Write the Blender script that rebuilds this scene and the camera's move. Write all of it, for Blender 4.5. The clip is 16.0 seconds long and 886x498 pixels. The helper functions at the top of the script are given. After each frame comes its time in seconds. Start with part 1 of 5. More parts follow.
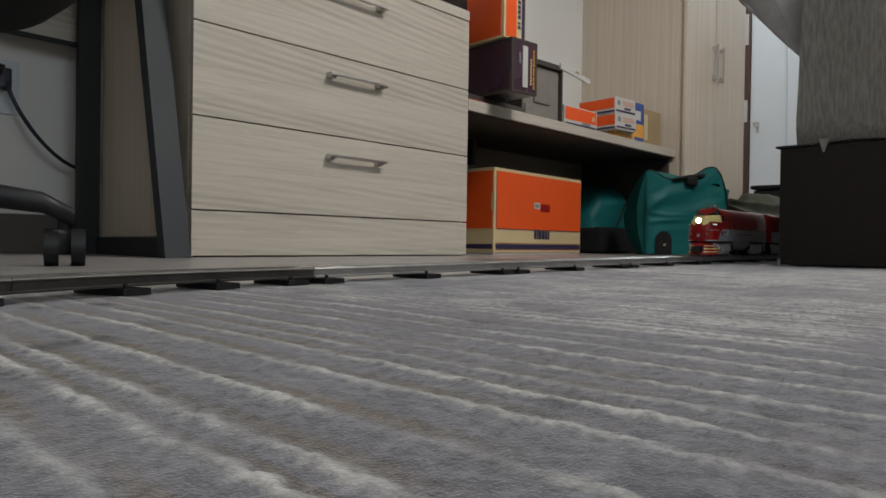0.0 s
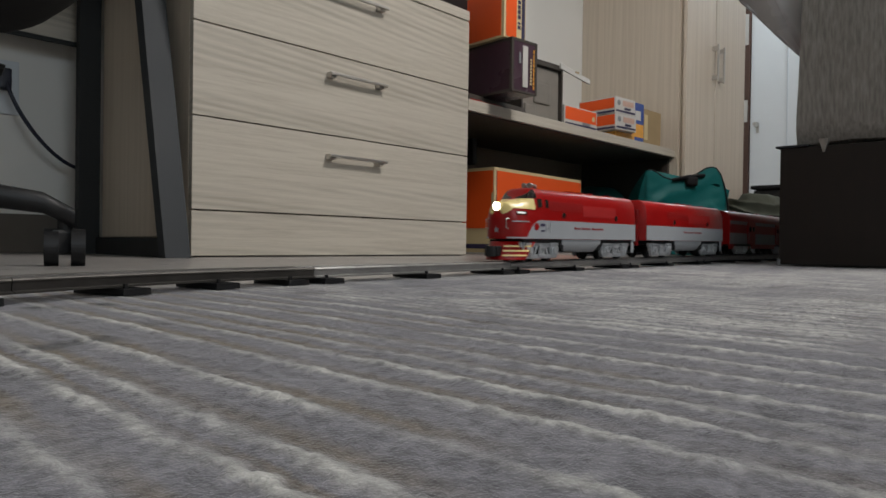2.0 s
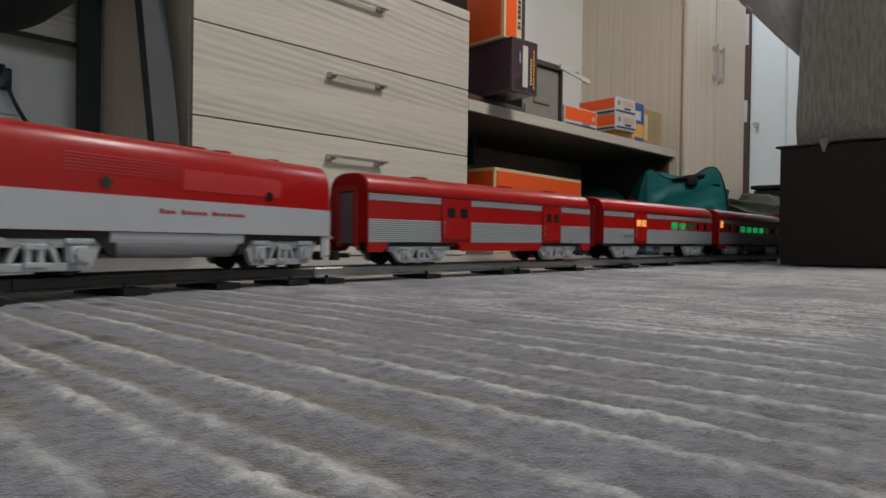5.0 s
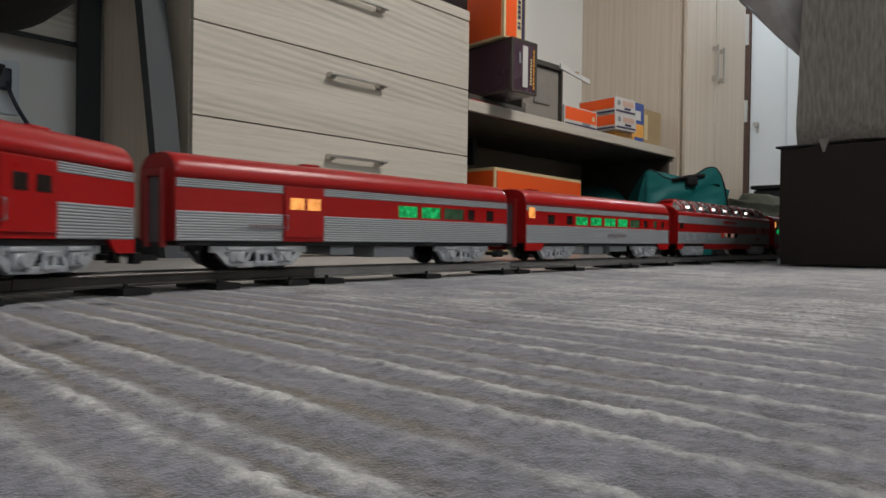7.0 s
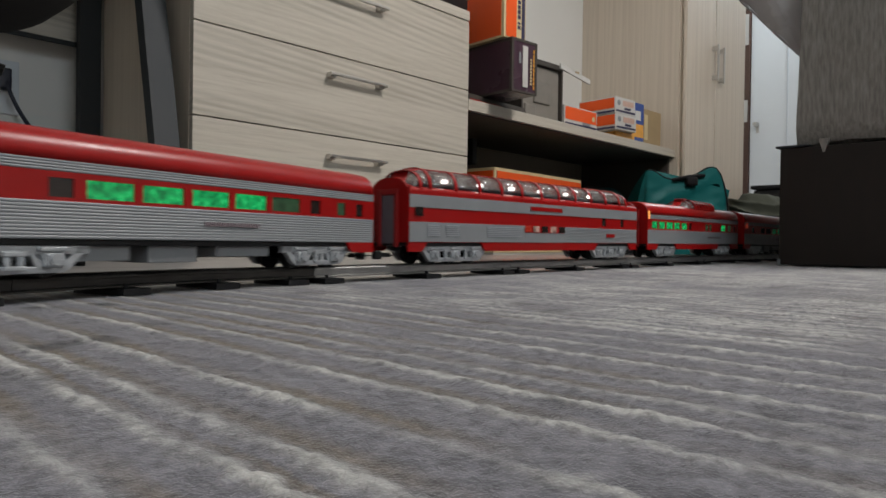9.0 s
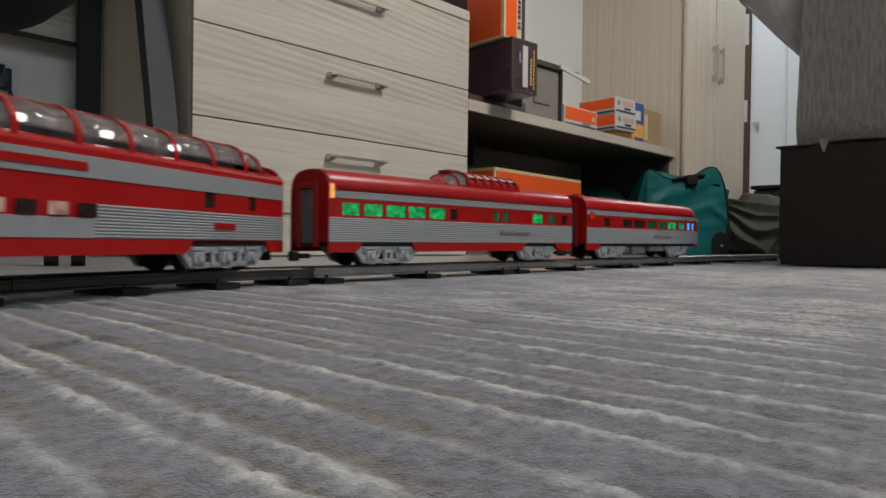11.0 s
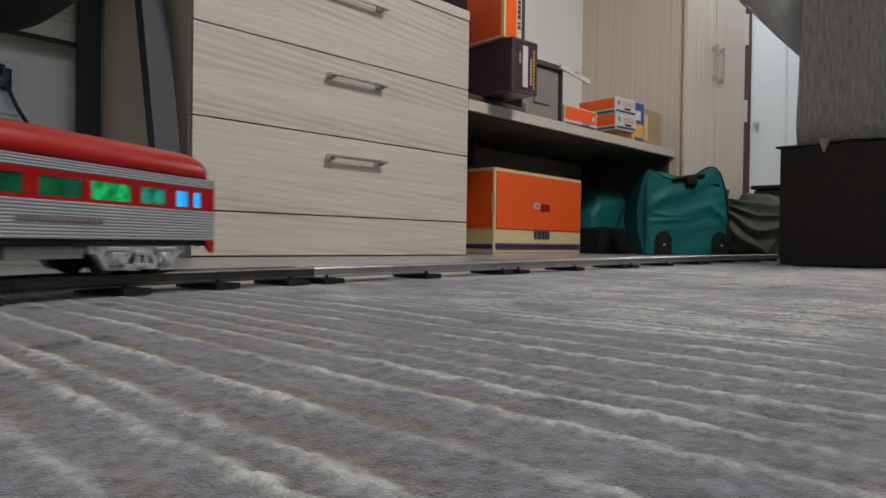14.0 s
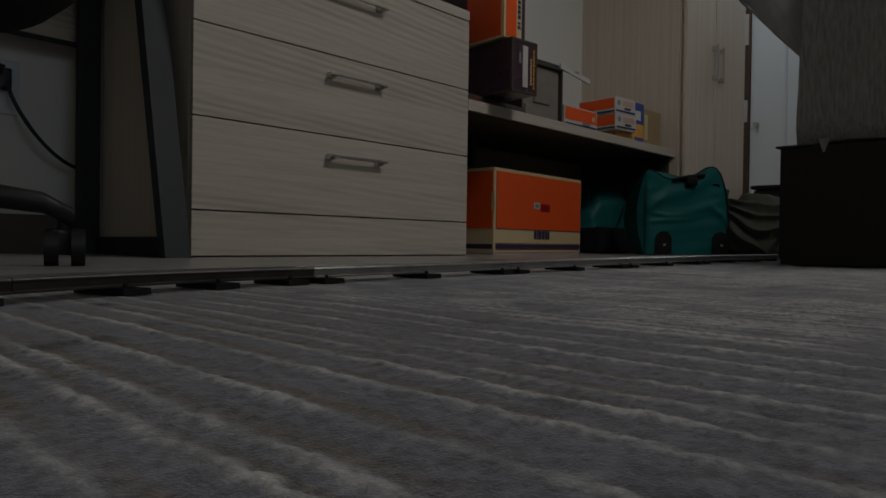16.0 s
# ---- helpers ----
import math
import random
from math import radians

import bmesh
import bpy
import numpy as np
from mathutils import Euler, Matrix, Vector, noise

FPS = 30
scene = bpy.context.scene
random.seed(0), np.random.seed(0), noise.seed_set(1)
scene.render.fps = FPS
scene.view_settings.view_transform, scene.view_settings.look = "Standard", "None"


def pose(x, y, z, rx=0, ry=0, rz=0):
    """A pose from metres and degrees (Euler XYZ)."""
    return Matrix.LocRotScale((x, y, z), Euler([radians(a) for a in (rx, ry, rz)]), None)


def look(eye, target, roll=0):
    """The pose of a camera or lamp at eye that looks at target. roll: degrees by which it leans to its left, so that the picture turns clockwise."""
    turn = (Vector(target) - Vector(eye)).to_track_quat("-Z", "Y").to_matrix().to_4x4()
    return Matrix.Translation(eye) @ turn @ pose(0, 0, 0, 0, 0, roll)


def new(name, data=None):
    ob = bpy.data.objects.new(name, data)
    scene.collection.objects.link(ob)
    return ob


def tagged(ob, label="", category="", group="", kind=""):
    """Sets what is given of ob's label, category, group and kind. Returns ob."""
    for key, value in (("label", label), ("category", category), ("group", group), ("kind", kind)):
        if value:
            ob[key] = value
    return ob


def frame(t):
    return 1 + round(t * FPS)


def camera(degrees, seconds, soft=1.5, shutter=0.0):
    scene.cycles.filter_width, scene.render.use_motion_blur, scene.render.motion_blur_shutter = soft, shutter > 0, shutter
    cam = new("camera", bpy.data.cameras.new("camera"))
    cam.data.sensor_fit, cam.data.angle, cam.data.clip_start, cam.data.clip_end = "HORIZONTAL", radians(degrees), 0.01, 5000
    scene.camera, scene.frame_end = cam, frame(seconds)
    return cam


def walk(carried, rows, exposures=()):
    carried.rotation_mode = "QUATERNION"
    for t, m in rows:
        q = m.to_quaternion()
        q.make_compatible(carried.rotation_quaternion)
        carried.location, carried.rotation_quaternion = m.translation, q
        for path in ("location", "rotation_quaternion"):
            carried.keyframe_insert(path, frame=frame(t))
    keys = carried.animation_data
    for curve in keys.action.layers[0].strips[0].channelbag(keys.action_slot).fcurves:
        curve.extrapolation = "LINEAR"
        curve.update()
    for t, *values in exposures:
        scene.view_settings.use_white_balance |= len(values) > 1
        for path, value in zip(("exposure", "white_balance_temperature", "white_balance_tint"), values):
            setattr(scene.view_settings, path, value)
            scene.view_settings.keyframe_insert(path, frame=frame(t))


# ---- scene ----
cam = camera(66.33, 16.0, soft=1.6, shutter=0.35)
EYE = (0.0, 0.0, 0.045)
AIM = (math.cos(radians(43.4)) * math.cos(radians(0.53)), math.sin(radians(43.4)) * math.cos(radians(0.53)),
       0.045 - math.sin(radians(0.53)))
walk(cam, [(0.0, look(EYE, AIM, 0.8)), (16.0, look(EYE, AIM, 0.8))],
     exposures=[(0.0, -0.09), (4.2, -0.09), (6.4, 0.04), (14.8, 0.04), (15.2, -0.20), (15.4, -0.49), (15.6, -0.84), (15.8, -1.34), (16.0, -1.96)])

# ---- light: one assumed ceiling lamp mid-room, added cool fills window-side and by the door ----
world = bpy.data.worlds.new("room_world")
scene.world = world
world.use_nodes = True
world.node_tree.nodes["Background"].inputs[0].default_value = (0.75, 0.85, 1.0, 1)
world.node_tree.nodes["Background"].inputs[1].default_value = 0.15


def area_lamp(name, at, to, sx, sy, watts, color):
    data = bpy.data.lights.new(name, "AREA")
    data.shape, data.size, data.size_y, data.energy, data.color = "RECTANGLE", sx, sy, watts, color
    ob = new(name, data)
    ob.matrix_world = look(at, to)
    return ob


area_lamp("ceiling_lamp_light", (1.85, -0.40, 2.50), (1.85, -0.40, 0), 0.58, 0.58, 71, (1.0, 0.965, 0.935))
# bluish fill added behind the camera for the faces turned towards it
area_lamp("window_fill_light", (-0.2, -2.44, 1.75), (0.4, 1.0, 0.2), 1.5, 0.8, 19, (0.78, 0.91, 1.0))
# cool fill added inside the room to brighten the closed door
area_lamp("door_fill_light", (5.35, 1.2, 2.45), (5.2, 1.5, 0), 0.3, 0.3, 22, (0.82, 0.92, 1.0))


# ---- materials ----
def mat(name, color, rough=0.5, metal=0.0, vary=0.12, scale=30.0, bump=0.05, bscale=200.0, rvar=0.1, spec=0.5,
        stretch=(1, 1, 1), emit=0.0, ecolor=None, coat=0.0, alpha=1.0, trans=0.0):
    m = bpy.data.materials.new(name)
    m.use_nodes = True
    nt = m.node_tree
    b = nt.nodes["Principled BSDF"]
    L = nt.links.new
    co = nt.nodes.new("ShaderNodeTexCoord")
    mp = nt.nodes.new("ShaderNodeMapping")
    mp.inputs["Scale"].default_value = stretch
    L(co.outputs["Object"], mp.inputs["Vector"])
    n1 = nt.nodes.new("ShaderNodeTexNoise")
    n1.inputs["Scale"].default_value, n1.inputs["Detail"].default_value = scale, 5
    L(mp.outputs[0], n1.inputs["Vector"])
    n2 = nt.nodes.new("ShaderNodeTexNoise")
    n2.inputs["Scale"].default_value, n2.inputs["Detail"].default_value = bscale, 3
    L(mp.outputs[0], n2.inputs["Vector"])
    mx = nt.nodes.new("ShaderNodeMix")
    mx.data_type = "RGBA"
    mx.inputs[6].default_value = (*[c * (1 - vary) for c in color], 1)
    mx.inputs[7].default_value = (*[min(1, c * (1 + vary)) for c in color], 1)
    L(n1.outputs["Fac"], mx.inputs[0])
    L(mx.outputs[2], b.inputs["Base Color"])
    mr = nt.nodes.new("ShaderNodeMapRange")
    mr.inputs[3].default_value, mr.inputs[4].default_value = max(0.02, rough - rvar), min(1, rough + rvar)
    L(n1.outputs["Fac"], mr.inputs[0])
    L(mr.outputs[0], b.inputs["Roughness"])
    bp = nt.nodes.new("ShaderNodeBump")
    bp.inputs["Strength"].default_value, bp.inputs["Distance"].default_value = bump, 0.002
    L(n2.outputs["Fac"], bp.inputs["Height"])
    L(bp.outputs[0], b.inputs["Normal"])
    b.inputs["Metallic"].default_value = metal
    b.inputs["Specular IOR Level"].default_value = spec
    b.inputs["Coat Weight"].default_value = coat
    b.inputs["Transmission Weight"].default_value = trans
    b.inputs["Alpha"].default_value = alpha
    if emit:
        b.inputs["Emission Strength"].default_value = emit
        c = ecolor or color
        mx2 = nt.nodes.new("ShaderNodeMix")
        mx2.data_type = "RGBA"
        mx2.inputs[6].default_value = (*[v * (0.25 if vary > 0.4 else 0.55) for v in c], 1)
        mx2.inputs[7].default_value = (*c, 1)
        rr = nt.nodes.new("ShaderNodeMapRange")
        rr.inputs[1].default_value, rr.inputs[2].default_value = 0.38, 0.62
        L(n1.outputs["Fac"], rr.inputs[0])
        L(rr.outputs[0], mx2.inputs[0])
        L(mx2.outputs[2], b.inputs["Emission Color"])
    return m


def wood(name, dark, light, stretch, rough=0.45, rings=9.0, figure=0.42):
    """Laminate with long streaks across the stretched axis."""
    m = bpy.data.materials.new(name)
    m.use_nodes = True
    nt = m.node_tree
    b = nt.nodes["Principled BSDF"]
    L = nt.links.new
    co = nt.nodes.new("ShaderNodeTexCoord")
    mp = nt.nodes.new("ShaderNodeMapping")
    mp.inputs["Scale"].default_value = stretch
    L(co.outputs["Object"], mp.inputs["Vector"])
    oi = nt.nodes.new("ShaderNodeObjectInfo")
    ad = nt.nodes.new("ShaderNodeVectorMath")
    ad.operation = "MULTIPLY_ADD"
    ad.inputs[1].default_value = (1, 1, 1)
    sc = nt.nodes.new("ShaderNodeVectorMath")
    sc.operation = "SCALE"
    sc.inputs[0].default_value = (7.0, 3.0, 5.0)
    L(oi.outputs["Random"], sc.inputs["Scale"])
    L(mp.outputs[0], ad.inputs[0])
    L(sc.outputs[0], ad.inputs[2])
    n1 = nt.nodes.new("ShaderNodeTexNoise")
    n1.inputs["Scale"].default_value, n1.inputs["Detail"].default_value, n1.inputs["Distortion"].default_value = rings * 0.45, 5, 1.1
    L(ad.outputs[0], n1.inputs["Vector"])
    n2 = nt.nodes.new("ShaderNodeTexNoise")
    n2.inputs["Scale"].default_value, n2.inputs["Detail"].default_value, n2.inputs["Roughness"].default_value = rings * 5, 5, 0.7
    L(ad.outputs[0], n2.inputs["Vector"])
    m1 = nt.nodes.new("ShaderNodeMix")
    L(n1.outputs["Fac"], m1.inputs[2])
    L(n2.outputs["Fac"], m1.inputs[3])
    m1.inputs[0].default_value = 0.5
    rp = nt.nodes.new("ShaderNodeValToRGB")
    e = rp.color_ramp.elements
    e[0].position, e[0].color = 0.36, (*dark, 1)
    e[1].position, e[1].color = 0.55, (*light, 1)
    L(m1.outputs[0], rp.inputs[0])
    # cathedral figure: bent dark growth lines that come and go
    mp2 = nt.nodes.new("ShaderNodeMapping")
    mp2.inputs["Scale"].default_value = (2.4, 1.0, 1.0) if stretch[0] < stretch[2] else (1.0, 1.0, 2.4)
    L(ad.outputs[0], mp2.inputs["Vector"])
    wv = nt.nodes.new("ShaderNodeTexWave")
    wv.bands_direction = "DIAGONAL"
    for k, v in (("Scale", 1.9), ("Distortion", 4.5), ("Detail", 4.0), ("Detail Scale", 0.45), ("Detail Roughness", 0.62)):
        wv.inputs[k].default_value = v
    L(mp2.outputs[0], wv.inputs["Vector"])
    where = nt.nodes.new("ShaderNodeTexNoise")
    where.inputs["Scale"].default_value, where.inputs["Detail"].default_value = 0.9, 2
    L(ad.outputs[0], where.inputs["Vector"])
    span = nt.nodes.new("ShaderNodeMapRange")
    span.inputs[1].default_value, span.inputs[2].default_value, span.inputs[3].default_value, span.inputs[4].default_value = 0.42, 0.66, 0.04, figure
    L(where.outputs["Fac"], span.inputs[0])
    amount = nt.nodes.new("ShaderNodeMath")
    amount.operation = "MULTIPLY"
    L(wv.outputs["Fac"], amount.inputs[0])
    L(span.outputs[0], amount.inputs[1])
    fig = nt.nodes.new("ShaderNodeMix")
    fig.data_type = "RGBA"
    fig.inputs[7].default_value = (*[c * 0.62 for c in dark], 1)
    L(amount.outputs[0], fig.inputs[0])
    L(rp.outputs[0], fig.inputs[6])
    L(fig.outputs[2], b.inputs["Base Color"])
    bp = nt.nodes.new("ShaderNodeBump")
    bp.inputs["Strength"].default_value, bp.inputs["Distance"].default_value = 0.06, 0.002
    L(n2.outputs["Fac"], bp.inputs["Height"])
    L(bp.outputs[0], b.inputs["Normal"])
    b.inputs["Roughness"].default_value = rough
    b.inputs["Specular IOR Level"].default_value = 0.4
    return m


OAK_H = wood("oak_laminate_horizontal", (0.425, 0.382, 0.318), (0.535, 0.490, 0.418), (0.45, 6.0, 16.0), figure=0.5)
OAK_V = wood("oak_laminate_vertical", (0.505, 0.430, 0.346), (0.595, 0.518, 0.425), (10.0, 10.0, 0.12), figure=0.16)
FLOOR_WOOD = wood("grey_floor_laminate", (0.175, 0.162, 0.155), (0.31, 0.29, 0.275), (0.8, 8.0, 8.0), rough=0.33)
WALL = mat("white_wall_paint", (0.74, 0.73, 0.70), 0.75, vary=0.03, scale=4, bump=0.08, bscale=90)
CEIL = mat("white_ceiling_paint", (0.82, 0.82, 0.8), 0.85, vary=0.03, scale=3, bump=0.06, bscale=60)
BASEB = mat("dark_baseboard", (0.10, 0.085, 0.07), 0.5)
GREYSTEEL = mat("grey_painted_steel", (0.036, 0.040, 0.044), 0.6, spec=0.3, vary=0.15, scale=12)
DARKSTEEL = mat("dark_painted_steel", (0.020, 0.021, 0.021), 0.6, spec=0.3, vary=0.2, scale=12)
NICKEL = mat("brushed_nickel", (0.55, 0.53, 0.50), 0.42, metal=1.0, vary=0.1, scale=60, stretch=(1, 30, 30))
BLACKPL = mat("black_plastic", (0.011, 0.011, 0.012), 0.45, spec=0.35, vary=0.25, scale=40)
# back laminate browned down, so the recess's shade sits in its colour
SHADEBOARD = mat("shaded_back_laminate", (0.27, 0.23, 0.18), 0.6, vary=0.15, scale=14, stretch=(8, 8, 1))
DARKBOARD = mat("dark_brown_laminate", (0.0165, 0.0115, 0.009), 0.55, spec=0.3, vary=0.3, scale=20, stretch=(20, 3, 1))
ORANGE = mat("orange_card", (0.80, 0.098, 0.013), 0.5, spec=0.3, vary=0.07, scale=9, bump=0.04, bscale=120)
CREAM = mat("cream_card", (0.62, 0.50, 0.28), 0.5, vary=0.06, scale=10)
NAVY = mat("navy_ink", (0.03, 0.025, 0.07), 0.5, vary=0.15)
PURPLE = mat("dark_purple_card", (0.060, 0.030, 0.046), 0.28, vary=0.35, scale=5, bump=0.04, bscale=90)
WHITECARD = mat("white_card", (0.55, 0.53, 0.50), 0.55, vary=0.06, scale=20)
PALEPRINT = mat("pale_orange_print", (0.55, 0.36, 0.29), 0.5, vary=0.35, scale=160)
GREYCARD = mat("grey_moulded_card", (0.21, 0.19, 0.165), 0.7, vary=0.25, scale=14, bump=0.25, bscale=120)
# colours dark cartons, and the sheets that stand in for shade under the shelf
BROWNDARK = mat("dark_grey_brown_card_and_shade", (0.05, 0.042, 0.035), 0.6, vary=0.25, scale=18)
BROWNCARD = mat("brown_cardboard", (0.36, 0.26, 0.14), 0.75, vary=0.15, scale=16, bump=0.12)
BLUECARD = mat("blue_card", (0.03, 0.07, 0.28), 0.4, vary=0.15)
YELLOWCARD = mat("yellow_orange_card", (0.75, 0.35, 0.05), 0.4, vary=0.3, scale=30)
TEAL = mat("teal_nylon", (0.002, 0.105, 0.105), 0.55, spec=0.3, vary=0.18, scale=7, bump=0.12, bscale=500, rvar=0.12)
OLIVE = mat("olive_cotton", (0.068, 0.074, 0.056), 0.9, vary=0.25, scale=9, bump=0.3, bscale=420)
BLACKCLOTH = mat("black_nylon", (0.010, 0.010, 0.011), 0.8, spec=0.25, vary=0.3, scale=20, bump=0.2, bscale=300)
UPHOL = mat("taupe_woven_upholstery", (0.27, 0.248, 0.224), 0.95, vary=0.6, scale=190, bump=0.8, bscale=420, stretch=(1, 1, 0.16), spec=0.1)
PLASTICWRAP = mat("grey_satin_cover", (0.55, 0.54, 0.54), 0.28, vary=0.25, scale=8, bump=0.25, bscale=40)
DOORWHITE = mat("white_door_paint", (0.74, 0.77, 0.80), 0.4, vary=0.03, scale=5)
DOORBROWN = mat("dark_brown_door_frame", (0.075, 0.036, 0.025), 0.4, vary=0.25, scale=12, stretch=(8, 8, 1))
SOCKET = mat("white_socket_plastic", (0.62, 0.66, 0.70), 0.35, vary=0.03)
CABLE = mat("dark_blue_cable", (0.012, 0.014, 0.03), 0.45, vary=0.2)
# train
RED = mat("glossy_red_paint", (0.290, 0.005, 0.005), 0.32, vary=0.10, scale=40, bump=0.04, bscale=300, rvar=0.10, spec=0.32)
REDDARK = mat("worn_red_plastic", (0.27, 0.010, 0.010), 0.4, vary=0.15, scale=50)
LOCOSILVER = mat("pale_silver_paint", (0.36, 0.375, 0.395), 0.36, metal=0.1, vary=0.06, scale=45)
GRILLE = mat("matt_red_grille", (0.34, 0.010, 0.010), 0.5, vary=0.12, scale=90)
SILVER = mat("silver_grey_paint", (0.225, 0.234, 0.243), 0.46, metal=0.1, vary=0.10, scale=45, rvar=0.1)
NAMEPLATE = mat("faded_mauve_lettering", (0.17, 0.13, 0.14), 0.6, vary=0.3, scale=300)
PEWTER = mat("cast_metal_truck", (0.46, 0.48, 0.50), 0.33, metal=0.55, vary=0.35, scale=140, bump=0.35, bscale=500)
NOSECREAM = mat("cream_nose_paint", (0.80, 0.64, 0.27), 0.3, vary=0.05, scale=60)
DARKGLASS = mat("dark_window_glass", (0.022, 0.016, 0.014), 0.08, vary=0.5, scale=90, bump=0.0)
DOMEGLASS = mat("clear_dome_plastic", (0.22, 0.19, 0.18), 0.06, vary=0.3, scale=40, bump=0.02, spec=0.8, alpha=0.42)
DOMEPANE = mat("pale_dome_pane", (0.58, 0.45, 0.42), 0.1, vary=0.25, scale=60, bump=0.0, alpha=0.85)
# glow of the beads that imitate white highlights on the dome panes
DOMEGLINT = mat("dome_glint_glow", (1, 1, 1), 0.3, emit=7.0, ecolor=(1.0, 0.93, 0.88), vary=0.0)
ENDDOOR = mat("blue_grey_end_door", (0.13, 0.14, 0.165), 0.45, vary=0.2, scale=60)
LITGREEN = mat("green_lit_window", (0.01, 0.10, 0.04), 0.25, emit=0.60, ecolor=(0.006, 0.58, 0.14), scale=170, vary=0.5)
DEEPGREEN = mat("deep_green_window", (0.008, 0.05, 0.025), 0.2, emit=0.09, ecolor=(0.01, 0.46, 0.17), scale=55, vary=0.9)
DIMGREEN = mat("dim_green_window", (0.03, 0.05, 0.03), 0.25, emit=0.07, ecolor=(0.15, 0.5, 0.2), scale=70, vary=0.6)
LITTEAL = mat("teal_lit_window", (0.01, 0.08, 0.06), 0.3, emit=0.40, ecolor=(0.02, 0.5, 0.33), scale=120, vary=0.5)
LITORANGE = mat("orange_lit_window", (0.3, 0.1, 0.02), 0.3, emit=1.1, ecolor=(1.0, 0.40, 0.10), scale=120)
# faint red glow: a lit dome-car window, and a reflection on the tail coach
REDGLOW = mat("red_window_and_reflection", (0.3, 0.02, 0.01), 0.3, emit=0.12, ecolor=(1.0, 0.10, 0.04), scale=120)
LITBLUE = mat("blue_lit_window", (0.02, 0.1, 0.3), 0.3, emit=1.15, ecolor=(0.01, 0.42, 1.0), scale=60, stretch=(9, 1, 0.4))
LITWARM = mat("warm_lit_window", (0.2, 0.12, 0.1), 0.3, emit=0.28, ecolor=(0.9, 0.55, 0.45), scale=110, vary=0.5)
HEADLAMP = mat("headlight_glow", (1, 1, 1), 0.3, emit=14.0, ecolor=(1.0, 0.97, 0.92), vary=0.0)
BOARDLIT = mat("lit_number_marks", (0.9, 0.9, 0.85), 0.4, emit=0.6, ecolor=(0.9, 0.9, 0.82), vary=0.05)
RAIL = mat("tinned_steel_rail", (0.075, 0.070, 0.065), 0.42, metal=0.85, vary=0.35, scale=60, bump=0.1, rvar=0.14)
RAILBRIGHT = mat("bright_tinned_rail", (0.34, 0.335, 0.325), 0.36, metal=0.9, vary=0.3, scale=60, bump=0.08, rvar=0.14)
RAILGREY = mat("grey_centre_rail", (0.14, 0.138, 0.135), 0.4, metal=0.6, vary=0.3)
RAILDARK = mat("black_centre_rail", (0.03, 0.03, 0.03), 0.4, metal=0.4, vary=0.3)
TIE = mat("black_steel_tie", (0.008, 0.008, 0.009), 0.6, spec=0.25, vary=0.4, scale=80)
WHEELDARK = mat("blackened_wheel", (0.02, 0.02, 0.02), 0.4, metal=0.5, vary=0.3)
LAMPWHITE = mat("lamp_diffuser", (0.9, 0.9, 0.88), 0.5, emit=3.0, ecolor=(1.0, 0.94, 0.86), vary=0.02)


# ---- mesh helpers ----
def part(name, bm, material, parent=None, label="", smooth=False):
    me = bpy.data.meshes.new(name)
    bm.normal_update()
    bm.to_mesh(me)
    bm.free()
    for mt in (material if isinstance(material, (list, tuple)) else [material]):
        me.materials.append(mt)
    if smooth:
        for p in me.polygons:
            p.use_smooth = True
    ob = new(name, me)
    if parent is not None:
        ob.parent = parent
    if label:
        tagged(ob, label)
    return ob


def thing(name, m, label, category, group="", kind=""):
    ob = new(name)
    ob.empty_display_size = 0.05
    ob.matrix_world = m
    return tagged(ob, label, category, group, kind)


def box(bm, x0, x1, y0, y1, z0, z1, bev=0.0, seg=2):
    vs = [bm.verts.new((x, y, z)) for z in (z0, z1) for y in (y0, y1) for x in (x0, x1)]
    fs = [bm.faces.new([vs[i] for i in f]) for f in
          ((0, 2, 3, 1), (4, 5, 7, 6), (0, 1, 5, 4), (2, 6, 7, 3), (0, 4, 6, 2), (1, 3, 7, 5))]
    if bev:
        es = list({e for f in fs for e in f.edges})
        bmesh.ops.bevel(bm, geom=es, offset=bev, segments=seg, affect="EDGES", profile=0.6)
    return bm


def boxes(*items, bev=0.0):
    bm = bmesh.new()
    for it in items:
        box(bm, *it, bev=bev)
    return bm


def rod(bm, a, b, r, seg=12, r2=None):
    a, b = Vector(a), Vector(b)
    q = (b - a).to_track_quat("Z", "Y").to_matrix()
    rings = []
    for p, rr in ((a, r), (b, r if r2 is None else r2)):
        rings.append([bm.verts.new(p + q @ Vector((rr * math.cos(2 * math.pi * i / seg), rr * math.sin(2 * math.pi * i / seg), 0)))
                      for i in range(seg)])
    for i in range(seg):
        j = (i + 1) % seg
        bm.faces.new((rings[0][i], rings[0][j], rings[1][j], rings[1][i]))
    bm.faces.new(rings[0][::-1])
    bm.faces.new(rings[1])
    return bm


def tube(bm, pts, r, seg=10):
    """A round bar along a line of points."""
    rings = []
    n = len(pts)
    for k, p in enumerate(pts):
        d = (Vector(pts[min(k + 1, n - 1)]) - Vector(pts[max(k - 1, 0)])).normalized()
        q = d.to_track_quat("Z", "Y").to_matrix()
        rings.append([bm.verts.new(Vector(p) + q @ Vector((r * math.cos(2 * math.pi * i / seg), r * math.sin(2 * math.pi * i / seg), 0)))
                      for i in range(seg)])
    for k in range(n - 1):
        for i in range(seg):
            j = (i + 1) % seg
            bm.faces.new((rings[k][i], rings[k][j], rings[k + 1][j], rings[k + 1][i]))
    bm.faces.new(rings[0][::-1])
    bm.faces.new(rings[-1])
    return bm


